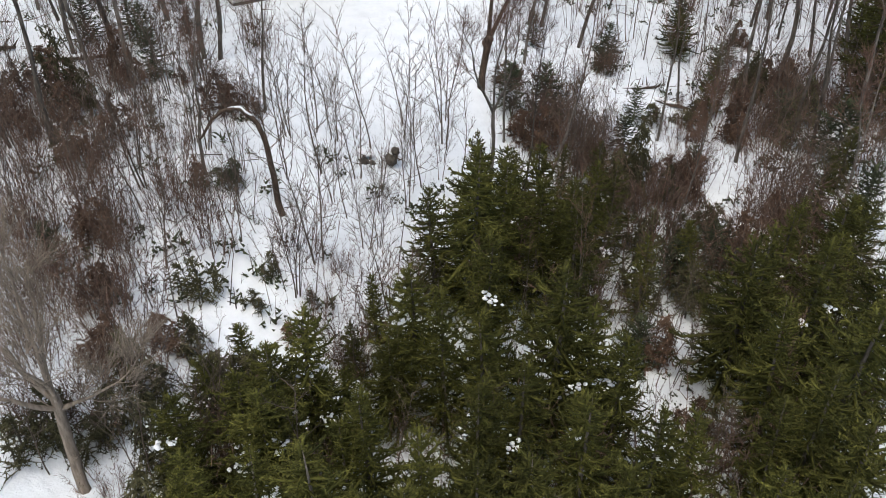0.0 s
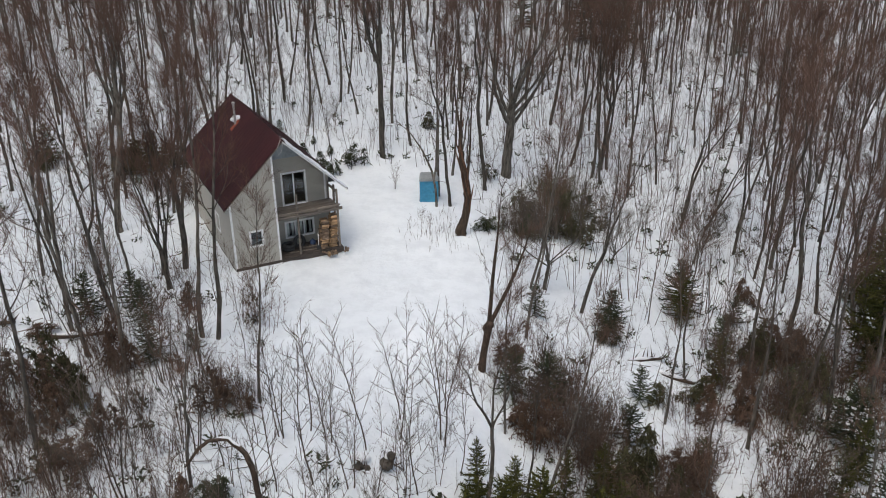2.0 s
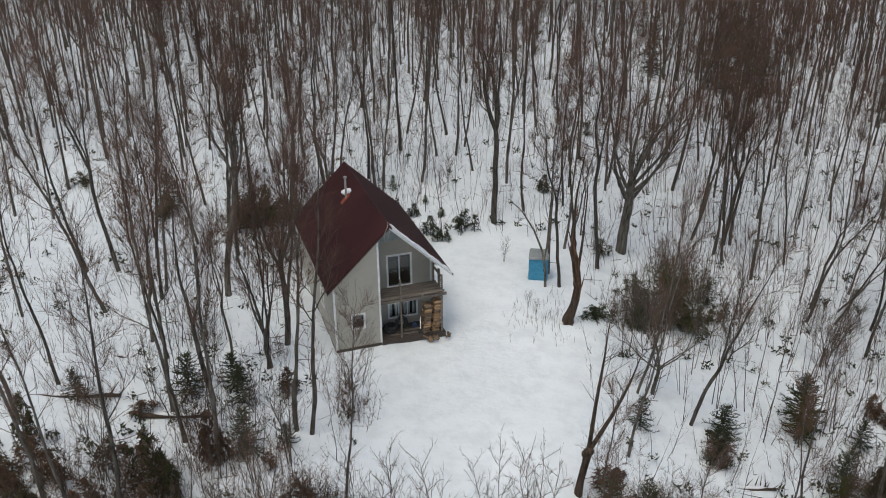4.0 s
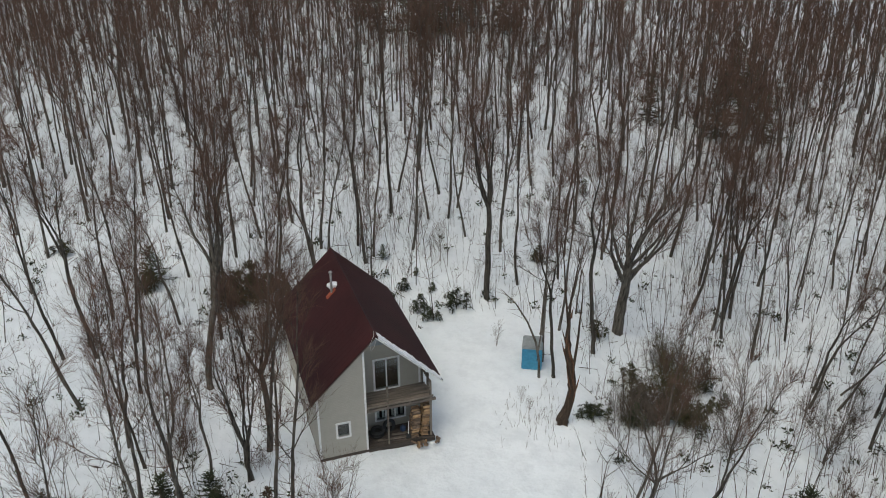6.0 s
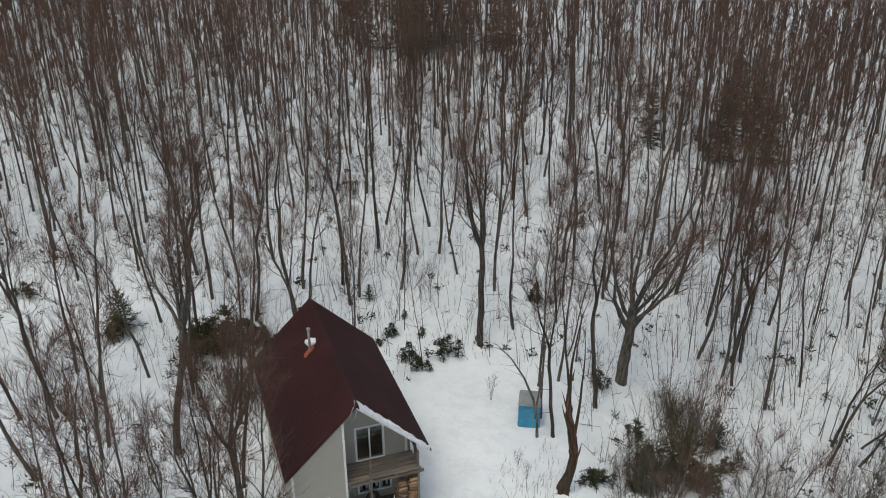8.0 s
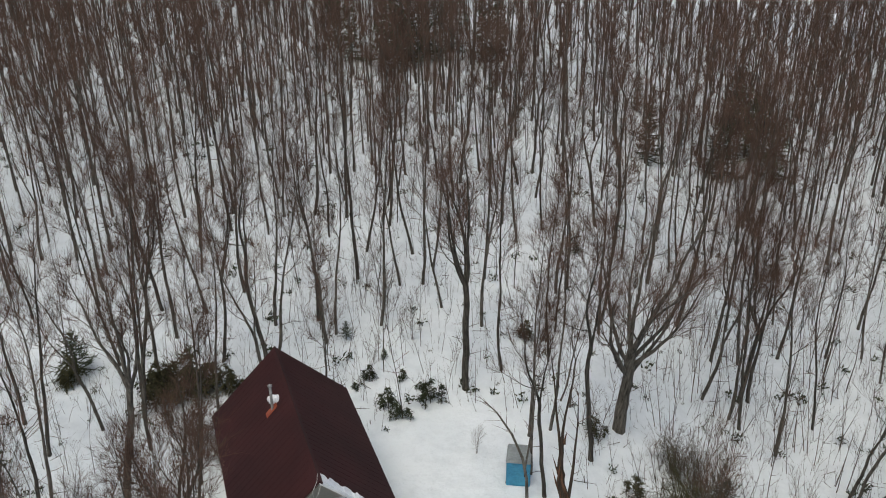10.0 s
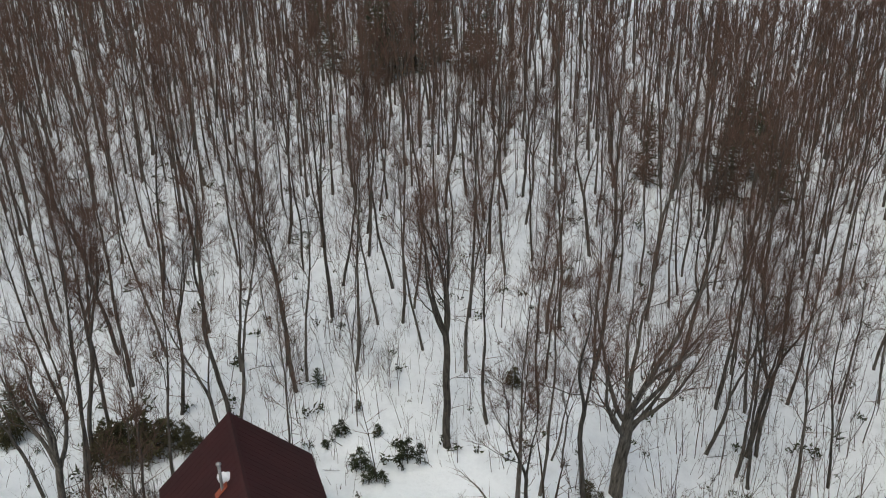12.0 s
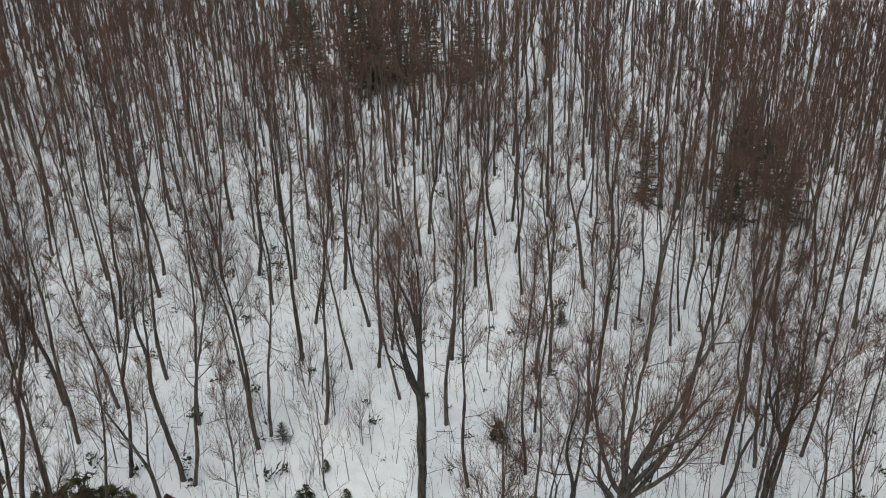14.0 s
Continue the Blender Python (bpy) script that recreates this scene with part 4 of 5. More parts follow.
            limbs_on(b, ln, rb, max(4, int(count * (0.62 if kind == "fork" else 0.58))), 0.16, (0.2, 0.42), subs, shoots, (0.35, 0.8))
        low, dead = main, (0 if simple else 3)
    for i in range(dead):
        p, d = at(low, rng.uniform(0.3, 0.97))
        b = bent(p, side_way(d, rng.uniform(0.9, 1.6), rng.uniform(0, 6.28)), rng.uniform(0.5, 2.0), 3, rng, 0.25)
        crown.tube(b, [0.022, 0.017, 0.012, 0], 3)
        spray(b, 2, 0.4, 0.3)
    return trunk, crown


def tree_thing(name, shapes, label, mats=(BARK, TWIG), cat="tree"):
    e = new(name)
    if cat == "bush":
        tagged(shape_part("shoot_mass", shapes[0], mats[0], e), kind="stuff")
        tagged(shape_part("twig_mass", shapes[1], mats[1], e), kind="stuff")
    else:
        shape_part("trunk", shapes[0], mats[0], e, smooth=True)
        shape_part("crown", shapes[1], mats[1], e)
    return tagged(e, label, cat)


def standing(x, y, s, lean=(0, 0), turn=0.0, sink=0.0):
    """The pose of a plant at x, y, scaled by s."""
    up = Vector((lean[0], lean[1], 1)).normalized()
    q = Vector((0, 0, 1)).rotation_difference(up).to_matrix().to_4x4()
    return Matrix.Translation((x, y, gz(x, y) - sink)) @ q @ pose(0, 0, 0, 0, 0, turn) @ Matrix.Scale(s, 4)


BASE_H = 15.0
MASTERS = {}
FAR = {}
LABELS = {"pole": "tall slender leafless grey-brown tree in snow", "fork": "leafless forest tree with a forked trunk", "thin": "young thin leafless tree in snow", "stout": "tall stout leafless grey-brown tree in snow"}
for kind, count, r in (("pole", 6, 0.105), ("fork", 5, 0.135), ("thin", 5, 0.048), ("stout", 5, 0.128)):
    MASTERS[kind] = []
    FAR[kind] = []
    for i in range(count):
        MASTERS[kind].append([bare_tree(100 + i * 7 + len(kind) * 31, BASE_H, r, "pole" if kind == "stout" else kind), None])
        FAR[kind].append([[s.arrays() for s in bare_tree(300 + i * 7 + len(kind) * 31, BASE_H, r, "pole" if kind == "stout" else kind, tw, True)] for tw in (1.0, 0.34)])
planted = []
trng = random.Random(21)


def plant(kind, x, y, h, lean=(0.0, 0.0), thick=None):
    """One leafless tree. The first of each shape is built, the others are copies of it."""
    slot = trng.choice(MASTERS[kind])
    turn = trng.uniform(0, 360)
    m = standing(x, y, h / BASE_H, lean, turn)
    if slot[1] is None:
        slot[1] = tree_thing({"pole": "tree", "fork": "forked_tree", "thin": "young_tree", "stout": "stout_tree"}[kind], slot[0], LABELS[kind])
        slot[1]["group"] = "leafless trees"
        slot[1].matrix_basis = m
        ob = slot[1]
    else:
        keep = slot[1].matrix_basis.copy()
        slot[1].matrix_basis = Matrix()
        ob = copy_thing(slot[1], m)
        slot[1].matrix_basis = keep
    planted.append((x, y))
    return ob


for group, kind in ((FORKS, "fork"), (FORKS_B, "fork"), (POLES, "pole"), (POLES_B, "pole"), (POLES_C, "pole"), (POLES_D, "pole"), (POLES_E, "pole"), (THINS, "thin")):
    for x, y, h, d, lx, ly in group:
        if any((x - a) ** 2 + (y - b) ** 2 < 0.7 ** 2 for a, b in planted):
            continue
        plant("stout" if kind == "pole" and d > 0.31 else kind, x, y, h, (lx, ly))
for x, y, h in ((-18.4, 46.0, 9.5),):
    plant("fork", x, y, h, (0.03, 0.0))

# the big spreading tree beyond the blue cabin
big = tree_thing("spreading_tree", bare_tree(77, 16.5, 0.4, "oak", 1.4, fork_at=6.0), "large leafless tree with wide spreading limbs")
big.matrix_basis = standing(3.0, 66.6, 1.0, (0.12, 0.0), 40)
planted.append((3.0, 66.6))
# single trees that stand out by their forks
for seed, x, y, h, r, f, lean in ((211, -22.1, 53.9, 15.5, 0.22, 7.9, 0.03), (223, -6.6, 68.0, 16.0, 0.24, 7.2, -0.04), (227, -16.3, 49.0, 13.0, 0.19, 5.6, 0.08), (231, 11.1, 73.3, 15.0, 0.18, 5.4, -0.02), (239, -16.3, 46.6, 9.5, 0.15, 2.2, 0.03)):
    one = tree_thing("forked_tree", bare_tree(seed, h, r, "fork", 0.8, fork_at=f, spread=1.5), "leafless tree whose dark trunk forks above head height")
    one.matrix_basis = standing(x, y, 1.0, (lean, 0.0))
    planted.append((x, y))

for seed, x, y, h, r, f, lean in ((251, 5.0, 50.6, 8.0, 0.13, 1.8, 0.1), (257, 9.9, 56.7, 5.5, 0.075, 0.9, 0.05), (263, 16.0, 58.9, 5.5, 0.08, 1.2, 0.12)):
    one = tree_thing("open_tree", bare_tree(seed, h, r, "oak", 0.5, fork_at=f, spread=2.0), "small bare tree with open crooked branches over snow", (BARK, TWIG_GREY))
    one.matrix_basis = standing(x, y, 1.0, (lean, 0.0))
    planted.append((x, y))


def broom_tree():
    """A small tree with a dense round crown of fine twigs."""
    rng = random.Random(66)
    t, c = Shape(), Shape()
    main = bent(Vector((0, 0, -0.4)), Vector((0.04, 0, 1)), 4.4, 6, rng, 0.05, 0.05)
    t.tube(main, [0.16, 0.13, 0.12, 0.1, 0.09, 0.07, 0.04], 7, True)
    mid = Vector((0.1, 0, 3.3))
    for i in range(90):
        p, d = at(main, rng.uniform(0.2, 1))
        th, ph = rng.uniform(0, 6.28), math.acos(rng.uniform(-0.75, 1))
        e = mid + Vector((2.9 * math.sin(ph) * math.cos(th), 2.4 * math.sin(ph) * math.sin(th), 2.7 * math.cos(ph))) * rng.uniform(0.6, 1.1) * (1 + 0.42 * math.sin(3 * th + 2 * ph))
        m = p.lerp(e, 0.5) + Vector((rng.uniform(-0.3, 0.3), rng.uniform(-0.3, 0.3), rng.uniform(-0.4, 0.2)))
        c.tube([p, m, e], [0.03, 0.018, 0], 3)
        for j in range(20):
            q = m.lerp(e, rng.uniform(-0.4, 1))
            c.tube([q, q + Vector((rng.uniform(-1, 1), rng.uniform(-1, 1), rng.uniform(-0.5, 1))) * rng.uniform(0.3, 0.8)], [0.014, 0], 3)
    ob = tree_thing("broom_tree", (t, c), "small bare tree with a dense round crown of twigs", (BARK, OLIVE))
    ob.matrix_basis = standing(6.3, 58.4, 1.0)
    planted.append((6.3, 58.4))


broom_tree()
# the pale tree at the near edge
pale = tree_thing("pale_tree", bare_tree(41, 8.5, 0.17, "oak", 0.75, spread=1.6), "pale leafless tree with many crooked limbs", (BARK_PALE, BARK_PALE))
pale.matrix_basis = standing(-9.6, 14.9, 1.0, (-0.12, 0.1), 10)
planted.append((-9.6, 14.9))


def snag():
    """A twisted broken trunk: a flared foot, a torn hollow side, splintered top and two thin stems."""
    rng = random.Random(8)
    t, c, w = Shape(), Shape(), Shape()
    knots = [Vector(p) for p in ((-0.12, 0, -0.5), (-0.05, 0, 0.3), (0.22, 0, 1.1), (0.36, 0, 2.1), (0.3, 0, 3.1), (0.02, 0, 4.2), (-0.1, 0.1, 5.2), (-0.06, 0.1, 6.4))]
    n = 30
    path = [at(knots, k / (n - 1))[0] + Vector((rng.uniform(-0.03, 0.03), 0, 0)) for k in range(n)]
    width = np.interp(np.linspace(0, 1, n), [0, 0.1, 0.2, 0.35, 0.5, 0.7, 0.85, 1], [0.46, 0.36, 0.25, 0.2, 0.21, 0.17, 0.13, 0.08])
    t.tube(path, list(width), 12, True)
    for k in range(n * 12):
        v, m = t.v[k], path[k // 12]
        g = 1 + 0.3 * math.sin(4.0 * (k % 12) + 0.22 * (k // 12)) * rng.uniform(0.5, 1) + rng.uniform(-0.14, 0.14)
        t.v[k] = (m.x + (v[0] - m.x) * g, m.y + (v[1] - m.y) * g, v[2])
    for i in range(16):
        # splinters of bared wood along the torn side
        k = rng.uniform(0.3, 0.85)
        p, d = at(path, k)
        q = p + Vector((rng.uniform(-0.22, 0.24), -0.2, 0))
        w.tube([q, q + d * rng.uniform(0.3, 0.6) + Vector((0, -0.04, 0)), q + d * rng.uniform(0.7, 1.3)], [0.02, 0.05, 0], 4)
    for i in range(7):
        p = path[-1] + Vector((rng.uniform(-0.1, 0.1), rng.uniform(-0.1, 0.1), -0.1))
        w.tube([p, p + Vector((rng.uniform(-0.15, 0.15), 0, rng.uniform(0.3, 0.9)))], [0.06, 0], 4)
    for i, (z, lean, ln) in enumerate(((5, -0.05, 7.0), (4, 0.12, 6.0), (6, 0.02, 5.0))):
        b = bent(knots[z], Vector((lean, 0.02, 1)), ln, 8, rng, 0.07, 0.08)
        t.tube(b, [0.085 * (1 - j / 8) + 0.01 for j in range(8)] + [0], 5)
        for j in range(11):
            p, d = at(b, rng.uniform(0.25, 1))
            c.tube(bent(p, side_way(d, rng.uniform(0.5, 1.1), rng.uniform(0, 6.28)), rng.uniform(0.4, 1.3), 2, rng, 0.15, 0.1), [0.014, 0.009, 0], 3)
    ob = tree_thing("twisted_tree", (t, c), "twisted broken tree with torn reddish bark and flared foot", (BARK_SNAG, TWIG))
    shape_part("torn_wood", w, TORN_WOOD, ob, "bared reddish splintered wood")
    ob.matrix_basis = standing(-0.1, 55.0, 1.0) @ Matrix.Diagonal((1.05, 1.05, 1.15, 1))
    planted.append((0.0, 55.3))


snag()


def arch_tree():
    """A stem that has bent over in an arch under its snow."""
    rng = random.Random(12)
    t, c = Shape(), Shape()
    knots = [Vector(p) for p in ((0.15, 0, -0.4), (0.05, 0, 1.0), (0.0, 0, 2.2), (-0.06, 0, 3.3), (-0.35, 0, 4.15), (-0.95, 0.05, 4.6), (-1.65, 0.1, 4.45), (-2.15, 0.1, 3.85), (-2.6, 0.15, 3.2))]
    line = [at(knots, k / 23)[0] + Vector((rng.uniform(-0.03, 0.03), 0, rng.uniform(-0.03, 0.03))) for k in range(24)]
    t.tube(line, [0.135 - 0.004 * i for i in range(23)] + [0.03], 8)
    for i in range(14):
        p, d = at(line, rng.uniform(0.3, 1))
        c.tube(bent(p, side_way(d, 0.9, rng.uniform(0, 6.28)), rng.uniform(0.5, 1.4), 3, rng, 0.15), [0.02, 0.014, 0.01, 0], 3)
    ob = tree_thing("arched_tree", (t, c), "bare trunk bent over into an arch with snow on it", (BARK_SNAG, TWIG))
    ob.matrix_basis = standing(-6.75, 28.1, 1.0)
    s = Shape()
    up = [p + Vector((0, 0, 0.075)) for p in line[11:17]]
    s.tube(up, [0.0, 0.04, 0.055, 0.05, 0.035, 0.0], 6)
    sn = shape_part("snow_ridge", s, SNOW_CAP, None, smooth=True)
    sn.matrix_world = standing(-6.75, 28.1, 1.0)
    tagged(sn, "ridge of snow lying on the arched trunk", "snow")
    planted.append((-6.7, 28.4))


arch_tree()


def leaning_stem():
    """A thin stem that leans across the blue cabin."""
    rng = random.Random(19)
    t, c = Shape(), Shape()
    line = [Vector(p) for p in ((0, 0, -0.3), (-0.05, 0, 1.2), (-0.3, 0, 2.6), (-0.9, 0.1, 4.0), (-1.7, 0.2, 5.2), (-2.8, 0.3, 6.2))]
    t.tube(line, [0.1, 0.085, 0.075, 0.06, 0.04, 0], 7)
    up = bent(Vector((-0.15, 0, 1.9)), Vector((0.1, 0, 1)), 7, 6, rng, 0.06, 0.05)
    t.tube(up, [0.055, 0.05, 0.045, 0.035, 0.025, 0.015, 0], 6)
    for j in range(26):
        p, d = at(rng.choice((line[2:], up)), rng.uniform(0.2, 1))
        c.tube(bent(p, side_way(d, rng.uniform(0.4, 1), rng.uniform(0, 6.28)), rng.uniform(0.4, 1.3), 2, rng, 0.15, 0.1), [0.013, 0.009, 0], 3)
    ob = tree_thing("leaning_tree", (t, c), "thin bare tree leaning across the blue cabin")
    ob.matrix_basis = standing(-1.95, 59.3, 1.0)


leaning_stem()


def broken_fork():
    """A short trunk with a dark burl from which two stems rise."""
    rng = random.Random(23)
    t, c = Shape(), Shape()
    main = [Vector(p) for p in ((0, 0, -0.4), (0.1, 0, 0.8), (0.25, 0, 1.8), (0.35, 0, 2.5))]
    t.tube(main, [0.24, 0.17, 0.17, 0.2], 8)
    for q in range(4):
        t.blob((0.28 + rng.uniform(-0.12, 0.1), -0.08, 2.45 + rng.uniform(-0.2, 0.2)), rng.uniform(0.16, 0.26), rng, 1.0, 7, 5)
    for dx, ln in ((0.12, 7.5), (0.42, 6.5)):
        b = bent(main[-1], Vector((dx, 0.05, 1)), ln, 6, rng, 0.08, 0.05)
        t.tube(b, [0.11, 0.1, 0.085, 0.07, 0.045, 0.025, 0], 6)
        for j in range(15):
            p, d = at(b, rng.uniform(0.3, 1))
            e = bent(p, side_way(d, rng.uniform(0.5, 1), rng.uniform(0, 6.28)), rng.uniform(0.8, 2.2), 3, rng, 0.15, 0.1)
            c.tube(e, [0.02, 0.014, 0.01, 0], 3)
            for q in range(3):
                pp, dd = at(e, rng.uniform(0.3, 1))
                c.tube([pp, pp + side_way(dd, 0.6, rng.uniform(0, 6.28)) * rng.uniform(0.3, 0.7)], [0.008, 0], 3)
    ob = tree_thing("burl_tree", (t, c), "bare forked tree with a dark burl at the fork", (BARK_SNAG, TWIG_GREY))
    ob.matrix_basis = standing(1.2, 40.5, 1.0)
    planted.append((1.2, 40.5))


broken_fork()

# scattered woods
HOUSE_C = Vector((-13.0, 55.0))
taken = [Vector((x, y)) for x, y in planted]


def free(x, y, gap):
    if in_clearing(x, y) < 0.5:
        return False
    if -19.5 < x < -4 and 46 < y < 63:
        h = house.matrix_world.inverted() @ Vector((x, y, HOUSE_Z))
        if -2.2 < h.x < 9.5 and -4.0 < h.y < 12.6:
            return False
    if -9 < x < 0.5 and 58 < y < 66:
        return False
    return True


cell = {}


def spaced(x, y, gap):
    k = (int(x // 3), int(y // 3))
    for i in (-1, 0, 1):
        for j in (-1, 0, 1):
            for a, b in cell.get((k[0] + i, k[1] + j), ()):
                if (a - x) ** 2 + (b - y) ** 2 < gap * gap:
                    return False
    return True


def take(x, y):
    cell.setdefault((int(x // 3), int(y // 3)), []).append((x, y))


for x, y in planted:
    take(x, y)
wrng = random.Random(99)
near_woods, far_woods = [], []
for _ in range(26000):
    y = wrng.uniform(15, 152)
    left = -min(105, 8 + 0.8 * max(0, y - 8))
    x = wrng.uniform(left, min(4 + 0.52 * y, 62))
    kinds = (0.42, 0.13, 0.45)
    gap = 3.1 if y < 64 else 2.9 if y < 84 else 2.0 if y < 102 else 1.4
    if (y > 76 and x > 9) or (y > 72 and x < -32):
        gap = 1.95 if y < 96 else 1.35
    if y < 72 and x > 1.5:
        gap, kinds = (5.0, (0.3, 0.1, 0.6)) if x < 10 else (4.0, (0.5, 0.15, 0.35)) if x < 19 else (2.3, (0.5, 0.2, 0.3))
    if 41 < y < 50 and -22 < x < -8:
        continue
    if y < 40:
        if -8 < x < 1 or y < 20:
            continue
        gap, kinds = 2.2, (0.1, 0.05, 0.85)
    if y < 62 and x < -14:
        gap, kinds = 4.6, (0.6, 0.2, 0.2)
    if 0 < x < 3.2 and 48 < y < 54:
        continue
    if not free(x, y, gap) or not spaced(x, y, gap):
        continue
    take(x, y)
    kind = wrng.choices(("pole", "fork", "thin"), kinds)[0]
    h = wrng.uniform(12.5, 17.5) if kind != "thin" else wrng.uniform(6.5, 12.5)
    if y < 40:
        h *= 0.62
    d2 = (x + 4) ** 2 + ((y - 58) * 0.9) ** 2
    (near_woods if d2 < 36 ** 2 else far_woods).append((kind, x, y, h))
near_woods.sort(key=lambda q: (q[1] + 4) ** 2 + (q[2] - 62) ** 2)
far_woods += near_woods[215:]
for kind, x, y, h in near_woods[:215]:
    slant = 0.04 if kind == "thin" and x > 4 and y < 74 else 0.0
    plant(kind, x, y, h, (slant + wrng.uniform(-0.035, 0.035), wrng.uniform(-0.035, 0.035)))


def woods():
    """The rest of the wood, too many trees to count: one mesh of trunks and one of twigs."""
    rng = random.Random(55)
    woods_ob = new("far_woods")
    for which, mat, nm in ((0, BARK, "trunks"), (1, TWIG, "twigs")):
        vs, fs, base = [], [], 0
        rng.seed(55)
        for kind, x, y, h in far_woods:
            v, f = rng.choice(FAR[kind])[0 if y < 98 else 1][which]
            m = np.array(standing(x, y, h / BASE_H, (rng.uniform(-0.035, 0.035), rng.uniform(-0.035, 0.035)), rng.uniform(0, 360)))
            vs.append(v @ m[:3, :3].T.astype(np.float32) + m[:3, 3].astype(np.float32))
            fs.append(f + base)
            base += len(v)
        ob = new(nm, mesh_of(nm, np.concatenate(vs), np.concatenate(fs), mat))
        ob.parent = woods_ob
    tagged(woods_ob, "dense leafless wood stretching up the snowy hillside", "woods", kind="stuff")
    


woods()

# ---- conifers ----


def spruce(seed, h, spread, dense=1.0):
    """A trunk and whorls of boughs; each bough is a drooping core set all round with short needle shoots."""
    rng = random.Random(seed)
    t, c = Shape(), Shape()
    line = bent(Vector((0, 0, -0.4)), Vector((0, 0, 1)), h + 0.4, 6, rng, 0.02, 0.1)
    t.tube(line, [0.02 * h * (1 - i / 6.5) for i in range(6)] + [0], 6)
    z = 0.05 * h
    unit = h / 7.0
    while z < h * 0.97:
        k = z / h
        reach = spread * (1 - k) ** 0.7 * rng.uniform(0.8, 1.15) + 0.08
        n = (5 if dense > 0.8 else 5) if k < 0.85 else 3
        t0 = rng.uniform(0, 6.28)
        for i in range(n):
            a = t0 + 6.28 * i / n + rng.uniform(-0.35, 0.35)
            ln = reach * rng.uniform(0.4, 1.2)
            out = Vector((math.cos(a), math.sin(a), 0.75 * k * k + rng.uniform(-0.1, 0.1)))
            p = Vector((0, 0, z + rng.uniform(-0.1, 0.1) * unit))
            b = [p, p + out * ln * 0.45 + Vector((0, 0, -0.06 * ln)), p + out * ln * 0.8 + Vector((0, 0, -0.1 * ln)), p + out * ln + Vector((0, 0, 0.06 * ln))]
            w = (0.03 + 0.022 * ln) * min(1, 0.4 + unit * 0.6)
            c.tube(b, [w * 0.7, w, w * 0.7, 0], 3)
            m = max(4, int((5 + ln * 10) * dense))
            for j in range(m):
                kk = 0.12 + 0.88 * (j + rng.random()) / m
                q, d = at(b, min(kk, 0.99))
                turn = rng.uniform(0, 6.28)
                s = Vector((-math.sin(a), math.cos(a), 0)) * math.cos(turn) + Vector((0, 0, 1)) * math.sin(turn) * 0.55
                wv = (d * rng.uniform(0.5, 1.0) + s * rng.uniform(0.7, 1.1)).normalized()
                tl = (0.12 + 0.26 * ln * (1.08 - kk)) * rng.uniform(0.5, 1.25)
                e = q + wv * tl
                big = min(1.2, 0.5 + unit * 0.5)
                c.blade(q, e, rng.uniform(0.022, 0.034) * big)
                for f in range(3):
                    g = q.lerp(e, 0.15 + 0.3 * f)
                    w2 = (wv + Vector((rng.uniform(-1, 1), rng.uniform(-1, 1), rng.uniform(-0.8, 0.8)))).normalized()
                    c.blade(g, g + w2 * tl * rng.uniform(0.4, 0.68), rng.uniform(0.022, 0.036) * big)
        z += (0.27 if dense > 0.8 else 0.28) * unit ** 0.7 * rng.uniform(0.75, 1.25) * (1.15 - 0.45 * k)
    top = Vector((0, 0, h))
    for i in range(5):
        a = 1.26 * i
        c.tube([top - Vector((0, 0, 0.25 * unit)), top - Vector((0, 0, 0.1 * unit)) + Vector((math.cos(a), math.sin(a), 0.4)) * 0.16 * unit], [0.03, 0], 3)
    c.tube([top - Vector((0, 0, 0.6 * unit)), top - Vector((0, 0, 0.2 * unit)), top + Vector((0, 0, 0.15 * unit))], [0.05, 0.045, 0], 4)
    return t, c


SPRUCE_SH = [spruce(500 + i, 7.0, sp) for i, sp in enumerate((1.95, 1.7, 2.2, 1.85))]
FIR_SH = [spruce(600 + i, 2.2, sp, 0.5) for i, sp in enumerate((0.85, 1.05, 0.75))]
FAR_SPRUCE = [spruce(560 + i, 7.0, sp, 0.66) for i, sp in enumerate((1.7, 2.1))]
spruce_obs, fir_obs, far_obs = [None] * 4, [None] * 3, [None] * 2
crng = random.Random(31)


def place_copy(store, i, make, m):
    if store[i] is None:
        store[i] = make()
        store[i].matrix_basis = m
        return store[i]
    keep = store[i].matrix_basis.copy()
    store[i].matrix_basis = Matrix()
    ob = copy_thing(store[i], m)
    store[i].matrix_basis = keep
    return ob


SNOWY = []
for x, y, h in SPRUCES + SPRUCES_B + SPRUCES_C + SPRUCES_D:
    i, w = crng.randrange(4), crng.uniform(0.9, 1.3)
    if y > 80:
        i //= 2
        place_copy(far_obs, i, lambda: tagged(tree_thing("spruce_tree", FAR_SPRUCE[i], "dark spruce among leafless trees on the hillside", (BARK, NEEDLES_DARK)), group="hillside spruces"), standing(x, y, h / 7.0, (0, 0), crng.uniform(0, 360)) @ Matrix.Diagonal((w, w, 1, 1)))
        continue
    place_copy(spruce_obs, i, lambda: tagged(tree_thing("spruce_tree", SPRUCE_SH[i], "dense dark green spruce with a pointed top", (BARK, NEEDLES)), group="spruces"), standing(x, y, h / 7.0, (crng.uniform(-0.05, 0.05), crng.uniform(-0.05, 0.05)), crng.uniform(0, 360)) @ Matrix.Diagonal((w, w, 1, 1)))
    SNOWY.append((x, y, h))


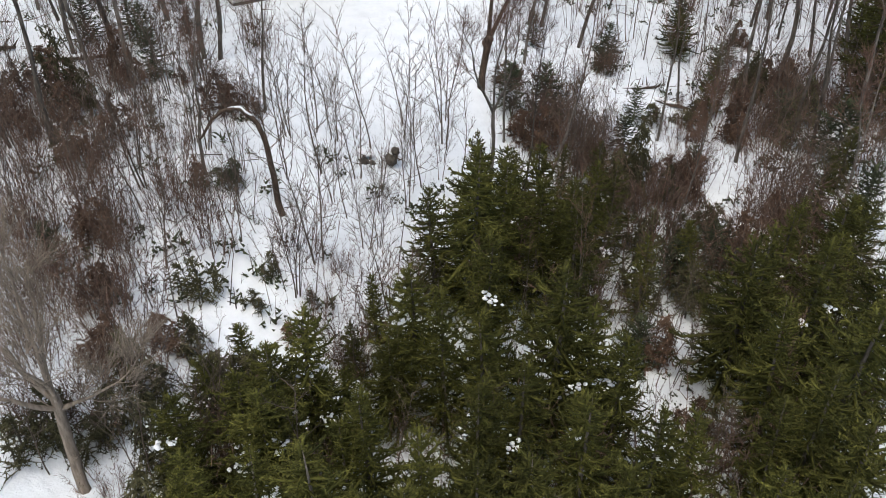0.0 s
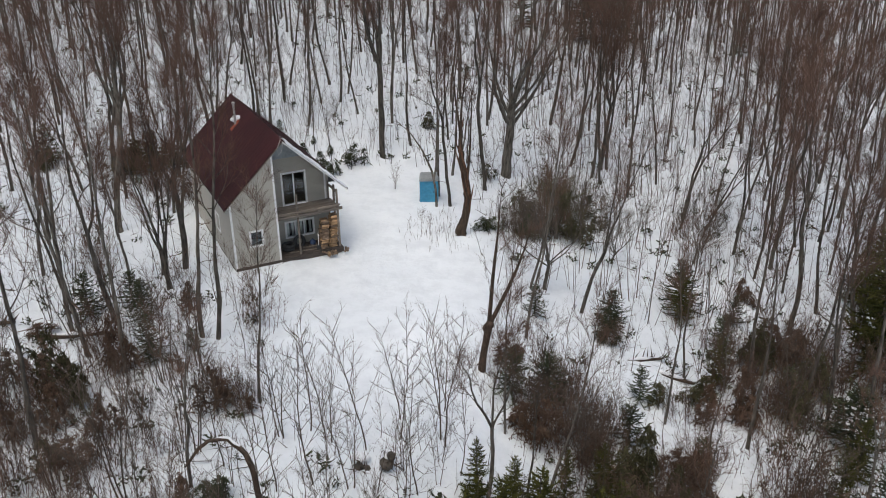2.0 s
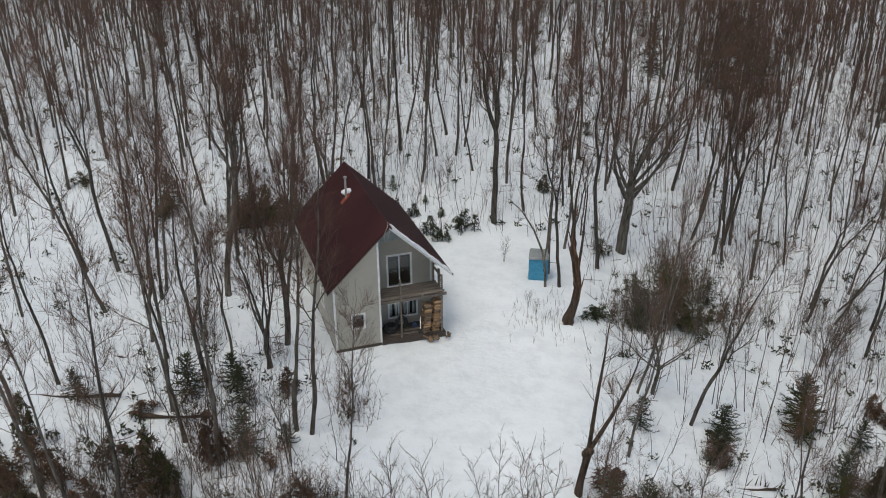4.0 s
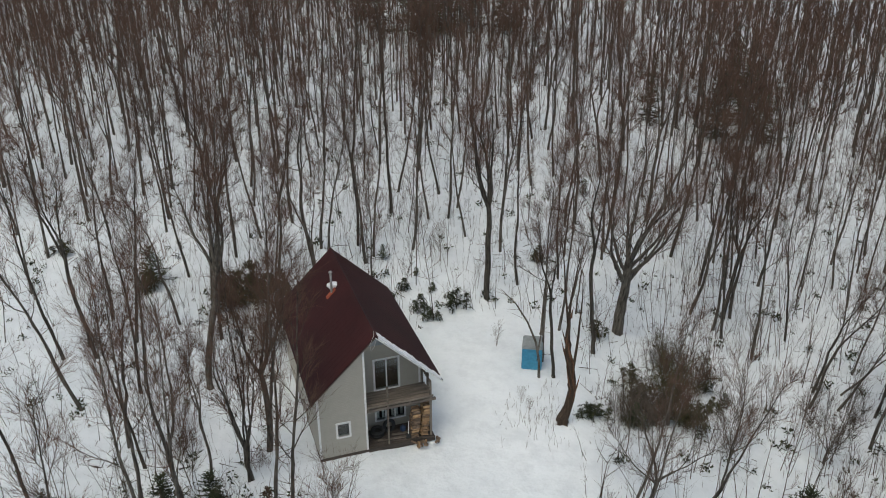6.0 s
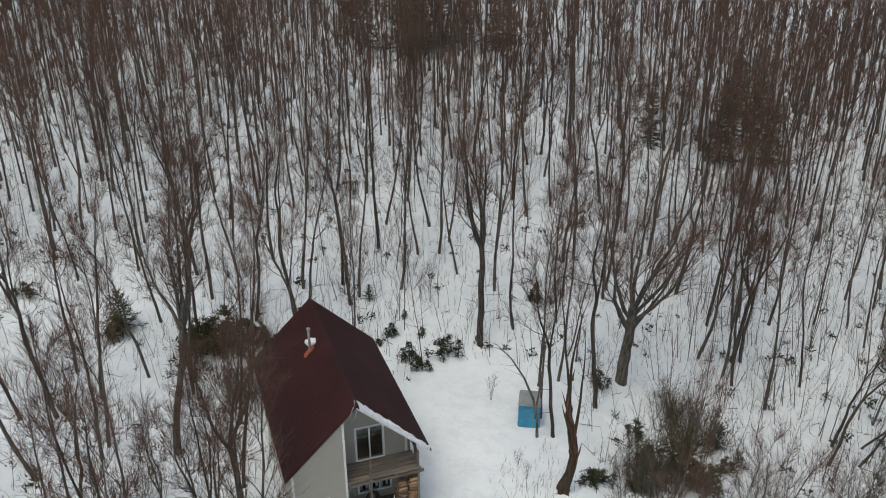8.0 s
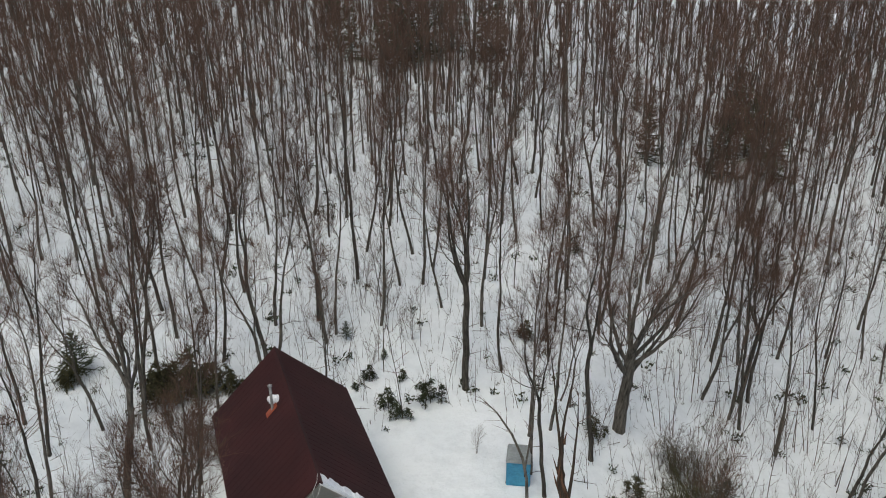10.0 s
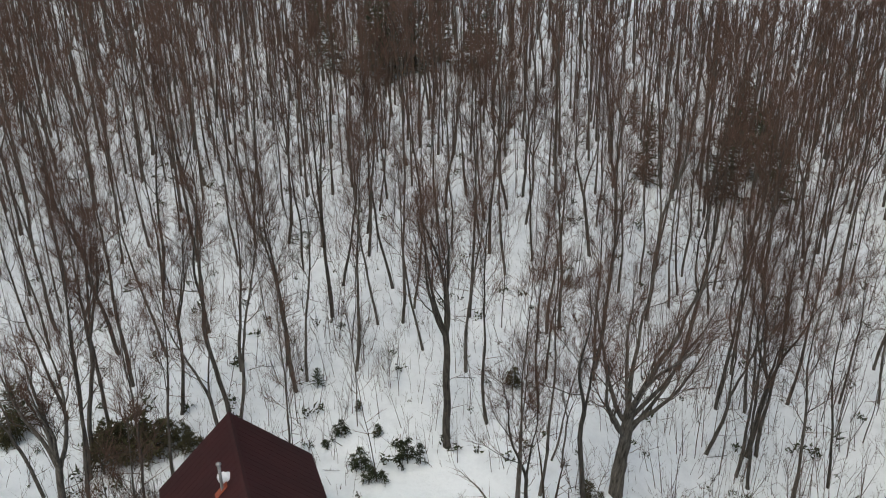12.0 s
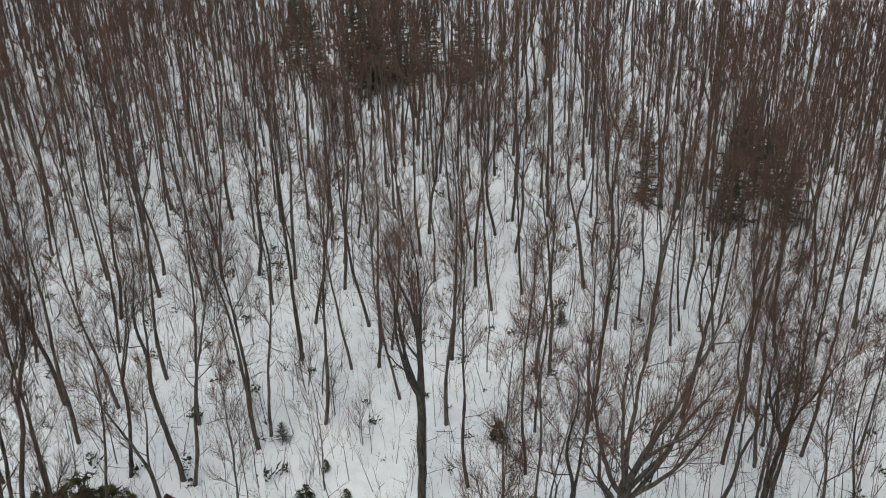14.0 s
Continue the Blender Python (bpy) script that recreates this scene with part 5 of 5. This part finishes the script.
def spruce_snow():
    """Lumps of snow that have stayed on the boughs."""
    rng = random.Random(71)
    for x, y, h in SNOWY + FIRS[:16] + FIRS_B:
        for k in range(rng.choice((0, 1, 2, 2, 3))):
            sh = Shape()
            a, zz = rng.uniform(0, 6.28), rng.uniform(0.25, 0.75)
            rr = 0.27 * h * (1 - zz) * rng.uniform(0.6, 1.0)
            c = Vector((x + rr * math.cos(a), y + rr * math.sin(a), gz(x, y) + h * zz - 0.02 * rr))
            d = Vector((math.cos(a), math.sin(a), -0.25)) * rng.uniform(0.1, 0.3)
            for j in range(rng.randint(8, 17)):
                q = c + d * rng.uniform(-1, 1) + Vector((rng.uniform(-0.2, 0.2), rng.uniform(-0.2, 0.2), rng.uniform(-0.05, 0.05)))
                sh.blob(q, rng.uniform(0.03, 0.1) * min(1.0, 0.3 + h / 6), rng, rng.uniform(0.3, 0.6), 6, 4)
            ob = shape_part("snow_clump", sh, SNOW_CAP, None)
            tagged(ob, "clump of snow resting on spruce boughs", "snow", "snow clumps", "stuff")


spruce_snow()

# ---- saplings, brush, undergrowth ----


def sapling(seed, h, stems=1):
    """A slim young tree, or several from one foot: branches rise steeply in a narrow vase."""
    rng = random.Random(seed)
    t, c = Shape(), Shape()
    for s in range(stems):
        a = rng.uniform(0, 6.28)
        b = bent(Vector((rng.uniform(-0.15, 0.15), rng.uniform(-0.15, 0.15), -0.2)), Vector((0.14 * math.cos(a), 0.14 * math.sin(a), 1)), h * rng.uniform(0.75, 1.0), 9, rng, 0.12, 0.1)
        t.tube(b, [0.028 * (1 - j / 10) for j in range(9)] + [0], 4)
        for i in range(15):
            k = 0.22 + 0.74 * (i + rng.random()) / 15
            p, d = at(b, k)
            ln = h * 0.34 * (1.2 - 0.85 * k) * rng.uniform(0.6, 1.2)
            e = bent(p, side_way(d, rng.uniform(0.45, 1.0), i * 2.4 + rng.uniform(-0.6, 0.6)), ln, 4, rng, 0.2, 0.1)
            c.tube(e, [0.01, 0.009, 0.007, 0.005, 0], 3)
            for j in range(6):
                q, dd = at(e, 0.15 + 0.8 * (j + rng.random()) / 6)
                w = (side_way(dd, rng.uniform(0.3, 0.7), rng.uniform(0, 6.28)) + Vector((0, 0, 0.2))).normalized()
                n = ln * rng.uniform(0.22, 0.5)
                c.blade(q, q + w * n, 0.0065)
                c.blade(q + w * n * 0.4, q + w * n * 0.4 + side_way(w, 0.5, rng.uniform(0, 6.28)) * n * 0.5, 0.0065)
    return t, c


def brush(seed, h):
    """A thicket of rusty shoots."""
    rng = random.Random(seed)
    t, c = Shape(), Shape()
    for s in range(28):
        a, rr = rng.uniform(0, 6.28), rng.uniform(0, 0.42) * h
        b = bent(Vector((rr * math.cos(a), rr * math.sin(a), -0.2)), Vector((0.35 * math.cos(a) * rng.random(), 0.35 * math.sin(a) * rng.random(), 1)), h * rng.uniform(0.45, 1.0), 3, rng, 0.16, 0.05)
        t.tube(b, [0.018, 0.014, 0.01, 0], 3)
        for i in range(12):
            p, d = at(b, rng.uniform(0.12, 1))
            e = p + (side_way(d, rng.uniform(0.4, 1.1), rng.uniform(0, 6.28)) + Vector((0, 0, 0.2))) * h * rng.uniform(0.08, 0.22)
            c.blade(p, e, 0.016)
            for j in range(2):
                q = p.lerp(e, rng.uniform(0.3, 1))
                c.blade(q, q + Vector((rng.uniform(-1, 1), rng.uniform(-1, 1), rng.uniform(-0.3, 0.9))) * 0.25, 0.014)
    return t, c


def spread_of(shapes, base_h, spots, name, label, cat, mats, group):
    store = [None] * len(shapes)
    for x, y, h in spots:
        i = crng.randrange(len(shapes))
        place_copy(store, i, lambda: tagged(tree_thing(name, shapes[i], label, mats, cat), group=group), standing(x, y, h / base_h, turn=crng.uniform(0, 360)))


def wand(seed, h):
    """A few long thin shoots with hardly a twig."""
    rng = random.Random(seed)
    t, c = Shape(), Shape()
    for s in range(3):
        b = bent(Vector((rng.uniform(-0.9, 0.9), rng.uniform(-0.9, 0.9), -0.2)), Vector((0.12 + rng.uniform(-0.08, 0.1), rng.uniform(-0.08, 0.08), 1)), h * rng.uniform(0.7, 1.0), 6, rng, 0.05, 0.03)
        t.tube(b, [0.03 * (1 - j / 6.6) for j in range(6)] + [0], 4)
        for i in range(8):
            p, d = at(b, rng.uniform(0.3, 0.97))
            c.tube(bent(p, side_way(d, rng.uniform(0.3, 0.8), rng.uniform(0, 6.28)), h * rng.uniform(0.05, 0.13), 2, rng, 0.1, 0.1), [0.01, 0.007, 0], 3)
    return t, c


WANDS = []
for _ in range(900):
    x, y = wrng.uniform(5, 30), wrng.uniform(50, 80)
    if len(WANDS) < 70 and x < 4 + 0.45 * y:
        WANDS.append((x, y, wrng.uniform(4.5, 8.5)))
spread_of([wand(640 + i, 7.0) for i in range(4)], 7.0, WANDS, "slim_saplings", "group of long thin bare shoots leaning over snow", "sapling", (TWIG_GREY, TWIG_GREY), "slim saplings")
for _ in range(3000):
    x, y = wrng.uniform(-26, 24), wrng.uniform(12, 50)
    if abs(x) > 3 + 0.56 * y or (-7.5 < x < 1.5 and y > 27) or not free(x, y, 1):
        continue
    r = wrng.random()
    if 1 < x < 12 and 40 < y < 57 and wrng.random() < 0.7:
        continue
    dense = 0.05
    if x < -3 and y < 27 or x < -8 and y < 44:
        dense = 0.15 if y < 30 else 0.025
    if 2 < x and 22 < y < 46:
        dense = 0.05 if y > 40 or x < 11 else 0.04
    if r < dense and len(BRUSH) < 145:
        BRUSH.append((x, y, wrng.uniform(1.6, 3.6) if x < 2 else wrng.uniform(2.2, 4.8)))
    elif r > 0.93 and len(SAPS) < 105:
        SAPS.append((x, y, wrng.uniform(3.5, 6.5)))
    elif 0.9 < r < 0.93 and y < 46 and len(FIRS) < 36 and not -13 < x < 1:
        FIRS.append((x, y, wrng.uniform(0.9, 2.6)))
for _ in range(14):
    SAPS.append((wrng.uniform(-9, 0), wrng.uniform(24, 36), wrng.uniform(3.0, 5.0)))
spread_of([sapling(700 + i, 5.0, st) for i, st in enumerate((1, 1, 2, 3))], 5.0, SAPS + SAPS_B, "sapling", "slim bare sapling rising from the snow", "sapling", (TWIG_GREY, TWIG_GREY), "saplings")
spread_of([brush(800 + i, 4.0) for i in range(3)], 4.0, BRUSH, "brush", "rusty brown leafless thicket of thin shoots", "bush", (TWIG, BRUSH_TWIG), "brush thickets")
for x, y, h in list(THICKETS):
    for _ in range(2):
        THICKETS.append((x + wrng.uniform(-1.3, 2.2), y + wrng.uniform(-1.2, 1.6), h * wrng.uniform(0.7, 1.15)))
for x, y in ((-21.0, 60.0), (-20.0, 59.2), (-22.0, 60.5), (-19.4, 60.2), (-18.6, 59.0)):
    THICKETS.append((x, y, 2.6))
spread_of([brush(850 + i, 4.0) for i in range(2)], 4.0, THICKETS, "bush", "dense grey-brown leafless bush in the snow", "bush", (TWIG_GREY, TWIG_GREY), "bushes")


def clump(seed, droop):
    """A dense mound of arching boughs hung with short shoots, one metre high and wide."""
    rng = random.Random(seed)
    t, c = Shape(), Shape()
    mounds = [(Vector((0, 0, 0)), 1.0)] + [(Vector((rng.uniform(-0.35, 0.35), rng.uniform(-0.35, 0.35), 0)), rng.uniform(0.45, 0.8)) for _ in range(3)]
    for m, k in mounds:
        t.tube(bent(m - Vector((0, 0, 0.15)), Vector((0, 0, 1)), 0.15 + 0.85 * k, 4, rng, 0.1), [0.024, 0.02, 0.016, 0.01, 0], 4)
        for i in range(int(30 * k)):
            a, z = rng.uniform(0, 6.28), rng.random() ** 0.8
            reach = 0.5 * k * math.sqrt(max(0.04, 1 - z ** 1.4)) * rng.uniform(0.4, 1.4)
            p = m + Vector((0, 0, (0.06 + 0.84 * z) * k))
            o = Vector((math.cos(a), math.sin(a), 0)) * reach
            b = [p, p + o * 0.55 + Vector((0, 0, 0.06)), p + o + Vector((0, 0, -droop * reach))]
            c.tube(b, [0.01, 0.013, 0], 3)
            for j in range(13):
                q, d = at(b, rng.uniform(0.2, 0.99))
                e = q + Vector((rng.uniform(-1, 1), rng.uniform(-1, 1), rng.uniform(-0.4 - droop, 0.75 - droop))) * rng.uniform(0.05, 0.14)
                c.blade(q, e, rng.uniform(0.008, 0.017))
                c.blade(q.lerp(e, 0.4), e + Vector((rng.uniform(-1, 1), rng.uniform(-1, 1), rng.uniform(-1, 1))) * 0.05, rng.uniform(0.007, 0.014))
    return t, c


CLUMP_SH = [clump(900 + i, dr) for i, dr in enumerate((0.3, 0.6, 0.1))]
for name, label, mat, spots in (
        ("brown_bush", "dense brown bush of withered boughs above snow", WITHERED, BROWN_CLUMPS),
        ("hemlock_bush", "dense olive-brown evergreen bush above the snow", OLIVE, OLIVE_CLUMPS),
        ("evergreen_bush", "low dark evergreen bush in the snow", NEEDLES_DARK, GREEN_CLUMPS)):
    store = [None] * 3
    for x, y, w, h in spots:
        for q in range(3 if w > 3 else 2 if w > 1.9 else 1):
            k = 1.0 if w <= 1.9 else 0.72
            dx, dy = (0, 0) if q == 0 else (crng.uniform(-0.36, 0.36) * w, crng.uniform(-0.25, 0.3) * w)
            i = crng.randrange(3)
            hh = h * crng.uniform(0.75, 1.1) * (1 if q == 0 else 0.7)
            place_copy(store, i, lambda: tagged(tree_thing(name, CLUMP_SH[i], label, (BARK, mat)), group=name.replace("_", " ") + "es"), standing(x + dx, y + dy, 1.0, turn=crng.uniform(0, 360)) @ Matrix.Diagonal((w * k, w * k, hh, 1)))

for x, y, h in FIRS + FIRS_B + FIRS_C:
    i, w = crng.randrange(3), crng.uniform(1.0, 1.5)
    place_copy(fir_obs, i, lambda: tagged(tree_thing("small_fir", FIR_SH[i], "small dark green fir dusted with snow", (BARK, NEEDLES_DARK)), group="small firs"), standing(x, y, h / 2.2, turn=crng.uniform(0, 360)) @ Matrix.Diagonal((w, w, 1, 1)))


def undergrowth():
    rng = random.Random(61)
    sh, lf = Shape(), Shape()
    n = 0
    while n < 8500:
        y = 22 + 100 * rng.random() ** 1.15
        half = 16 + (y - 10) * 0.5
        x = rng.uniform(-half * 1.25 - 3, half)
        if not free(x, y, 1) or (2 < x < 12 and 38 < y < 56 and rng.random() < 0.5):
            continue
        n += 1
        z = gz(x, y)
        p = Vector((x, y, z - 0.2))
        hh = rng.uniform(0.3, 1.2) if rng.random() < 0.55 else rng.uniform(1.2, 4.5)
        if -10 < x < 2 and 24 < y < 44 and hh > 1.2 and rng.random() < 0.8:
            hh *= 0.3
        b = bent(p, Vector((rng.uniform(-0.25, 0.25), rng.uniform(-0.25, 0.25), 1)), hh + 0.2, 2, rng, 0.1)
        sh.tube(b, [0.009 + 0.004 * hh, 0.007 + 0.002 * hh, 0], 3)
        for i in range(int(1 + hh * 1.6)):
            q, d = at(b, rng.uniform(0.3, 1))
            sh.tube([q, q + side_way(d, 0.6, rng.uniform(0, 6.28)) * hh * rng.uniform(0.15, 0.4)], [0.007, 0], 3)
        if rng.random() < 0.2:
            # a bit of fallen branch
            a = rng.uniform(0, 6.28)
            c = Vector((math.cos(a), math.sin(a), 0.12)) * rng.uniform(0.15, 0.8)
            q = Vector((x, y, z + 0.05))
            sh.tube([q - c, q + c], [0.026, 0.01], 3)
        if rng.random() < 0.2:
            k = rng.uniform(0.3, 1.3)
            for i in range(13):
                q = Vector((x + rng.uniform(-0.3, 0.3) * k, y + rng.uniform(-0.3, 0.3) * k, z + rng.uniform(0.0, 0.35) * k))
                lf.tube([q, q + Vector((rng.uniform(-1, 1), rng.uniform(-1, 1), rng.uniform(-0.2, 1))) * 0.25 * k], [0.06 * k, 0], 3)
    for i in range(1500):
        # fine curling shoots between the trunks behind the house
        x, y = rng.uniform(-30, 22), rng.uniform(60, 96)
        if not free(x, y, 1):
            continue
        hh = rng.uniform(0.8, 3.2)
        b = bent(Vector((x, y, gz(x, y) - 0.1)), Vector((rng.uniform(-0.2, 0.25), rng.uniform(-0.2, 0.2), 1)), hh, 4, rng, 0.16)
        sh.tube(b, [0.012, 0.01, 0.008, 0.006, 0], 3)
        for j in range(4):
            q, d = at(b, rng.uniform(0.3, 0.95))
            e = q + side_way(d, rng.uniform(0.5, 1.0), rng.uniform(0, 6.28)) * hh * rng.uniform(0.15, 0.4)
            sh.blade(q, e, 0.011)
            sh.blade(q.lerp(e, 0.5), e + Vector((rng.uniform(-0.2, 0.2), rng.uniform(-0.2, 0.2), 0.25)) * hh * 0.4, 0.009)
    for i in range(150):
        # dry stalks at the edge of the open snow
        x, y = rng.gauss(-1.6, 1.1), rng.gauss(55.2, 1.6)
        hh = rng.uniform(0.25, 0.9)
        b = bent(Vector((x, y, gz(x, y) - 0.1)), Vector((rng.uniform(-0.3, 0.3), rng.uniform(-0.3, 0.3), 1)), hh + 0.1, 2, rng, 0.15)
        sh.tube(b, [0.011, 0.008, 0], 3)
        sh.tube([b[1], b[1] + Vector((rng.uniform(-1, 1), rng.uniform(-1, 1), 0.8)) * 0.25 * hh], [0.008, 0], 3)
    u = new("undergrowth")
    shape_part("stems", sh, TWIG_GREY, u)
    shape_part("tufts", lf, NEEDLES_DARK, u)
    tagged(u, "thin bare shoots and small evergreen tufts poking through snow", "undergrowth", kind="stuff")


undergrowth()


def fallen_log(x, y, ln, r, turn, pitch=0.0, snow=True):
    rng = random.Random(int(x * 100 + y))
    ob = new("fallen_log")
    sh = Shape()
    b = bent(Vector((-ln / 2, 0, 0)), Vector((1, 0, 0)), ln, 6, rng, 0.05)
    for p in b:
        p.z = p.z * 0.3
    sh.tube(b, [r * (1 - 0.09 * i) * rng.uniform(0.85, 1.12) for i in range(7)], 8, True)
    for i in range(9):
        p, d = at(b, rng.uniform(0.3, 1.0))
        e = p + Vector((rng.uniform(0.1, 0.7), rng.uniform(-0.7, 0.7), rng.uniform(0.1, 0.7)))
        sh.tube([p, p.lerp(e, 0.5) + Vector((0, 0, rng.uniform(-0.08, 0.12))), e], [r * 0.3, r * 0.16, 0], 4)
    shape_part("log_body", sh, BARK_SNAG, ob, smooth=True)
    ob.matrix_world = pose(x, y, gz(x, y) + r * 0.1, 0, pitch, turn)
    tagged(ob, "dark fallen trunk half buried in snow", "log", "fallen logs")
    if snow:
        s = Shape()
        s.tube([p + Vector((0, 0, r * 0.75)) for p in b[1:6]], [0, r * 0.6, r * 0.7, r * 0.6, 0], 6)
        o = shape_part("log_snow", s, SNOW_CAP, None, smooth=True)
        o.matrix_world = ob.matrix_world.copy()
        tagged(o, "snow lying along the fallen trunk", "snow")


for row in ((-25.6, 41.7, 5, 0.2, 10), (-19.5, 41.2, 4, 0.16, 5), (11.4, 44.0, 2.8, 0.17, -25), (9.9, 44.9, 2.6, 0.15, 15), (3.2, 37.5, 3, 0.22, -20), (-26, 46, 3, 0.12, -10)):
    fallen_log(*row)


def root_mound():
    """An upturned root plate, brown and half covered with snow."""
    rng = random.Random(14)
    ob = new("root_mound")
    sh = Shape()
    for dx, dz, r in ((-0.45, 0.1, 0.24), (0.45, 0.12, 0.3), (0.6, 0.42, 0.2), (-0.2, 0.0, 0.2)):
        lump = Shape()
        lump.blob((dx, 0, dz), r * 0.75, rng, 0.9, 12, 8)
        shape_part("root_lump", lump, BARK, ob)
    for i in range(22):
        p = Vector((rng.choice((-0.45, 0.5)) + rng.uniform(-0.2, 0.2), rng.uniform(-0.2, 0.1), rng.uniform(0.0, 0.4)))
        sh.tube([p, p + Vector((rng.uniform(-0.4, 0.4), rng.uniform(-0.4, 0.1), rng.uniform(-0.1, 0.3)))], [0.03, 0], 4)
    tagged(shape_part("root_fibres", sh, BARK_SNAG, ob), kind="stuff")
    s = Shape()
    for i in range(5):
        s.blob((rng.uniform(-0.6, 0.6), rng.uniform(0.1, 0.4), 0.3), rng.uniform(0.15, 0.25), rng, 0.5, 8, 4)
    ob.matrix_world = pose(-3.3, 32.8, gz(-3.3, 32.8), 0, 0, 10) @ Matrix.Scale(1.3, 4)
    tagged(ob, "upturned brown root plate rising out of the snow", "stump")
    sn = shape_part("mound_snow", s, SNOW_CAP, None, smooth=True)
    sn.matrix_world = ob.matrix_world.copy()
    tagged(sn, "snow lying on the upturned roots", "snow")


root_mound()
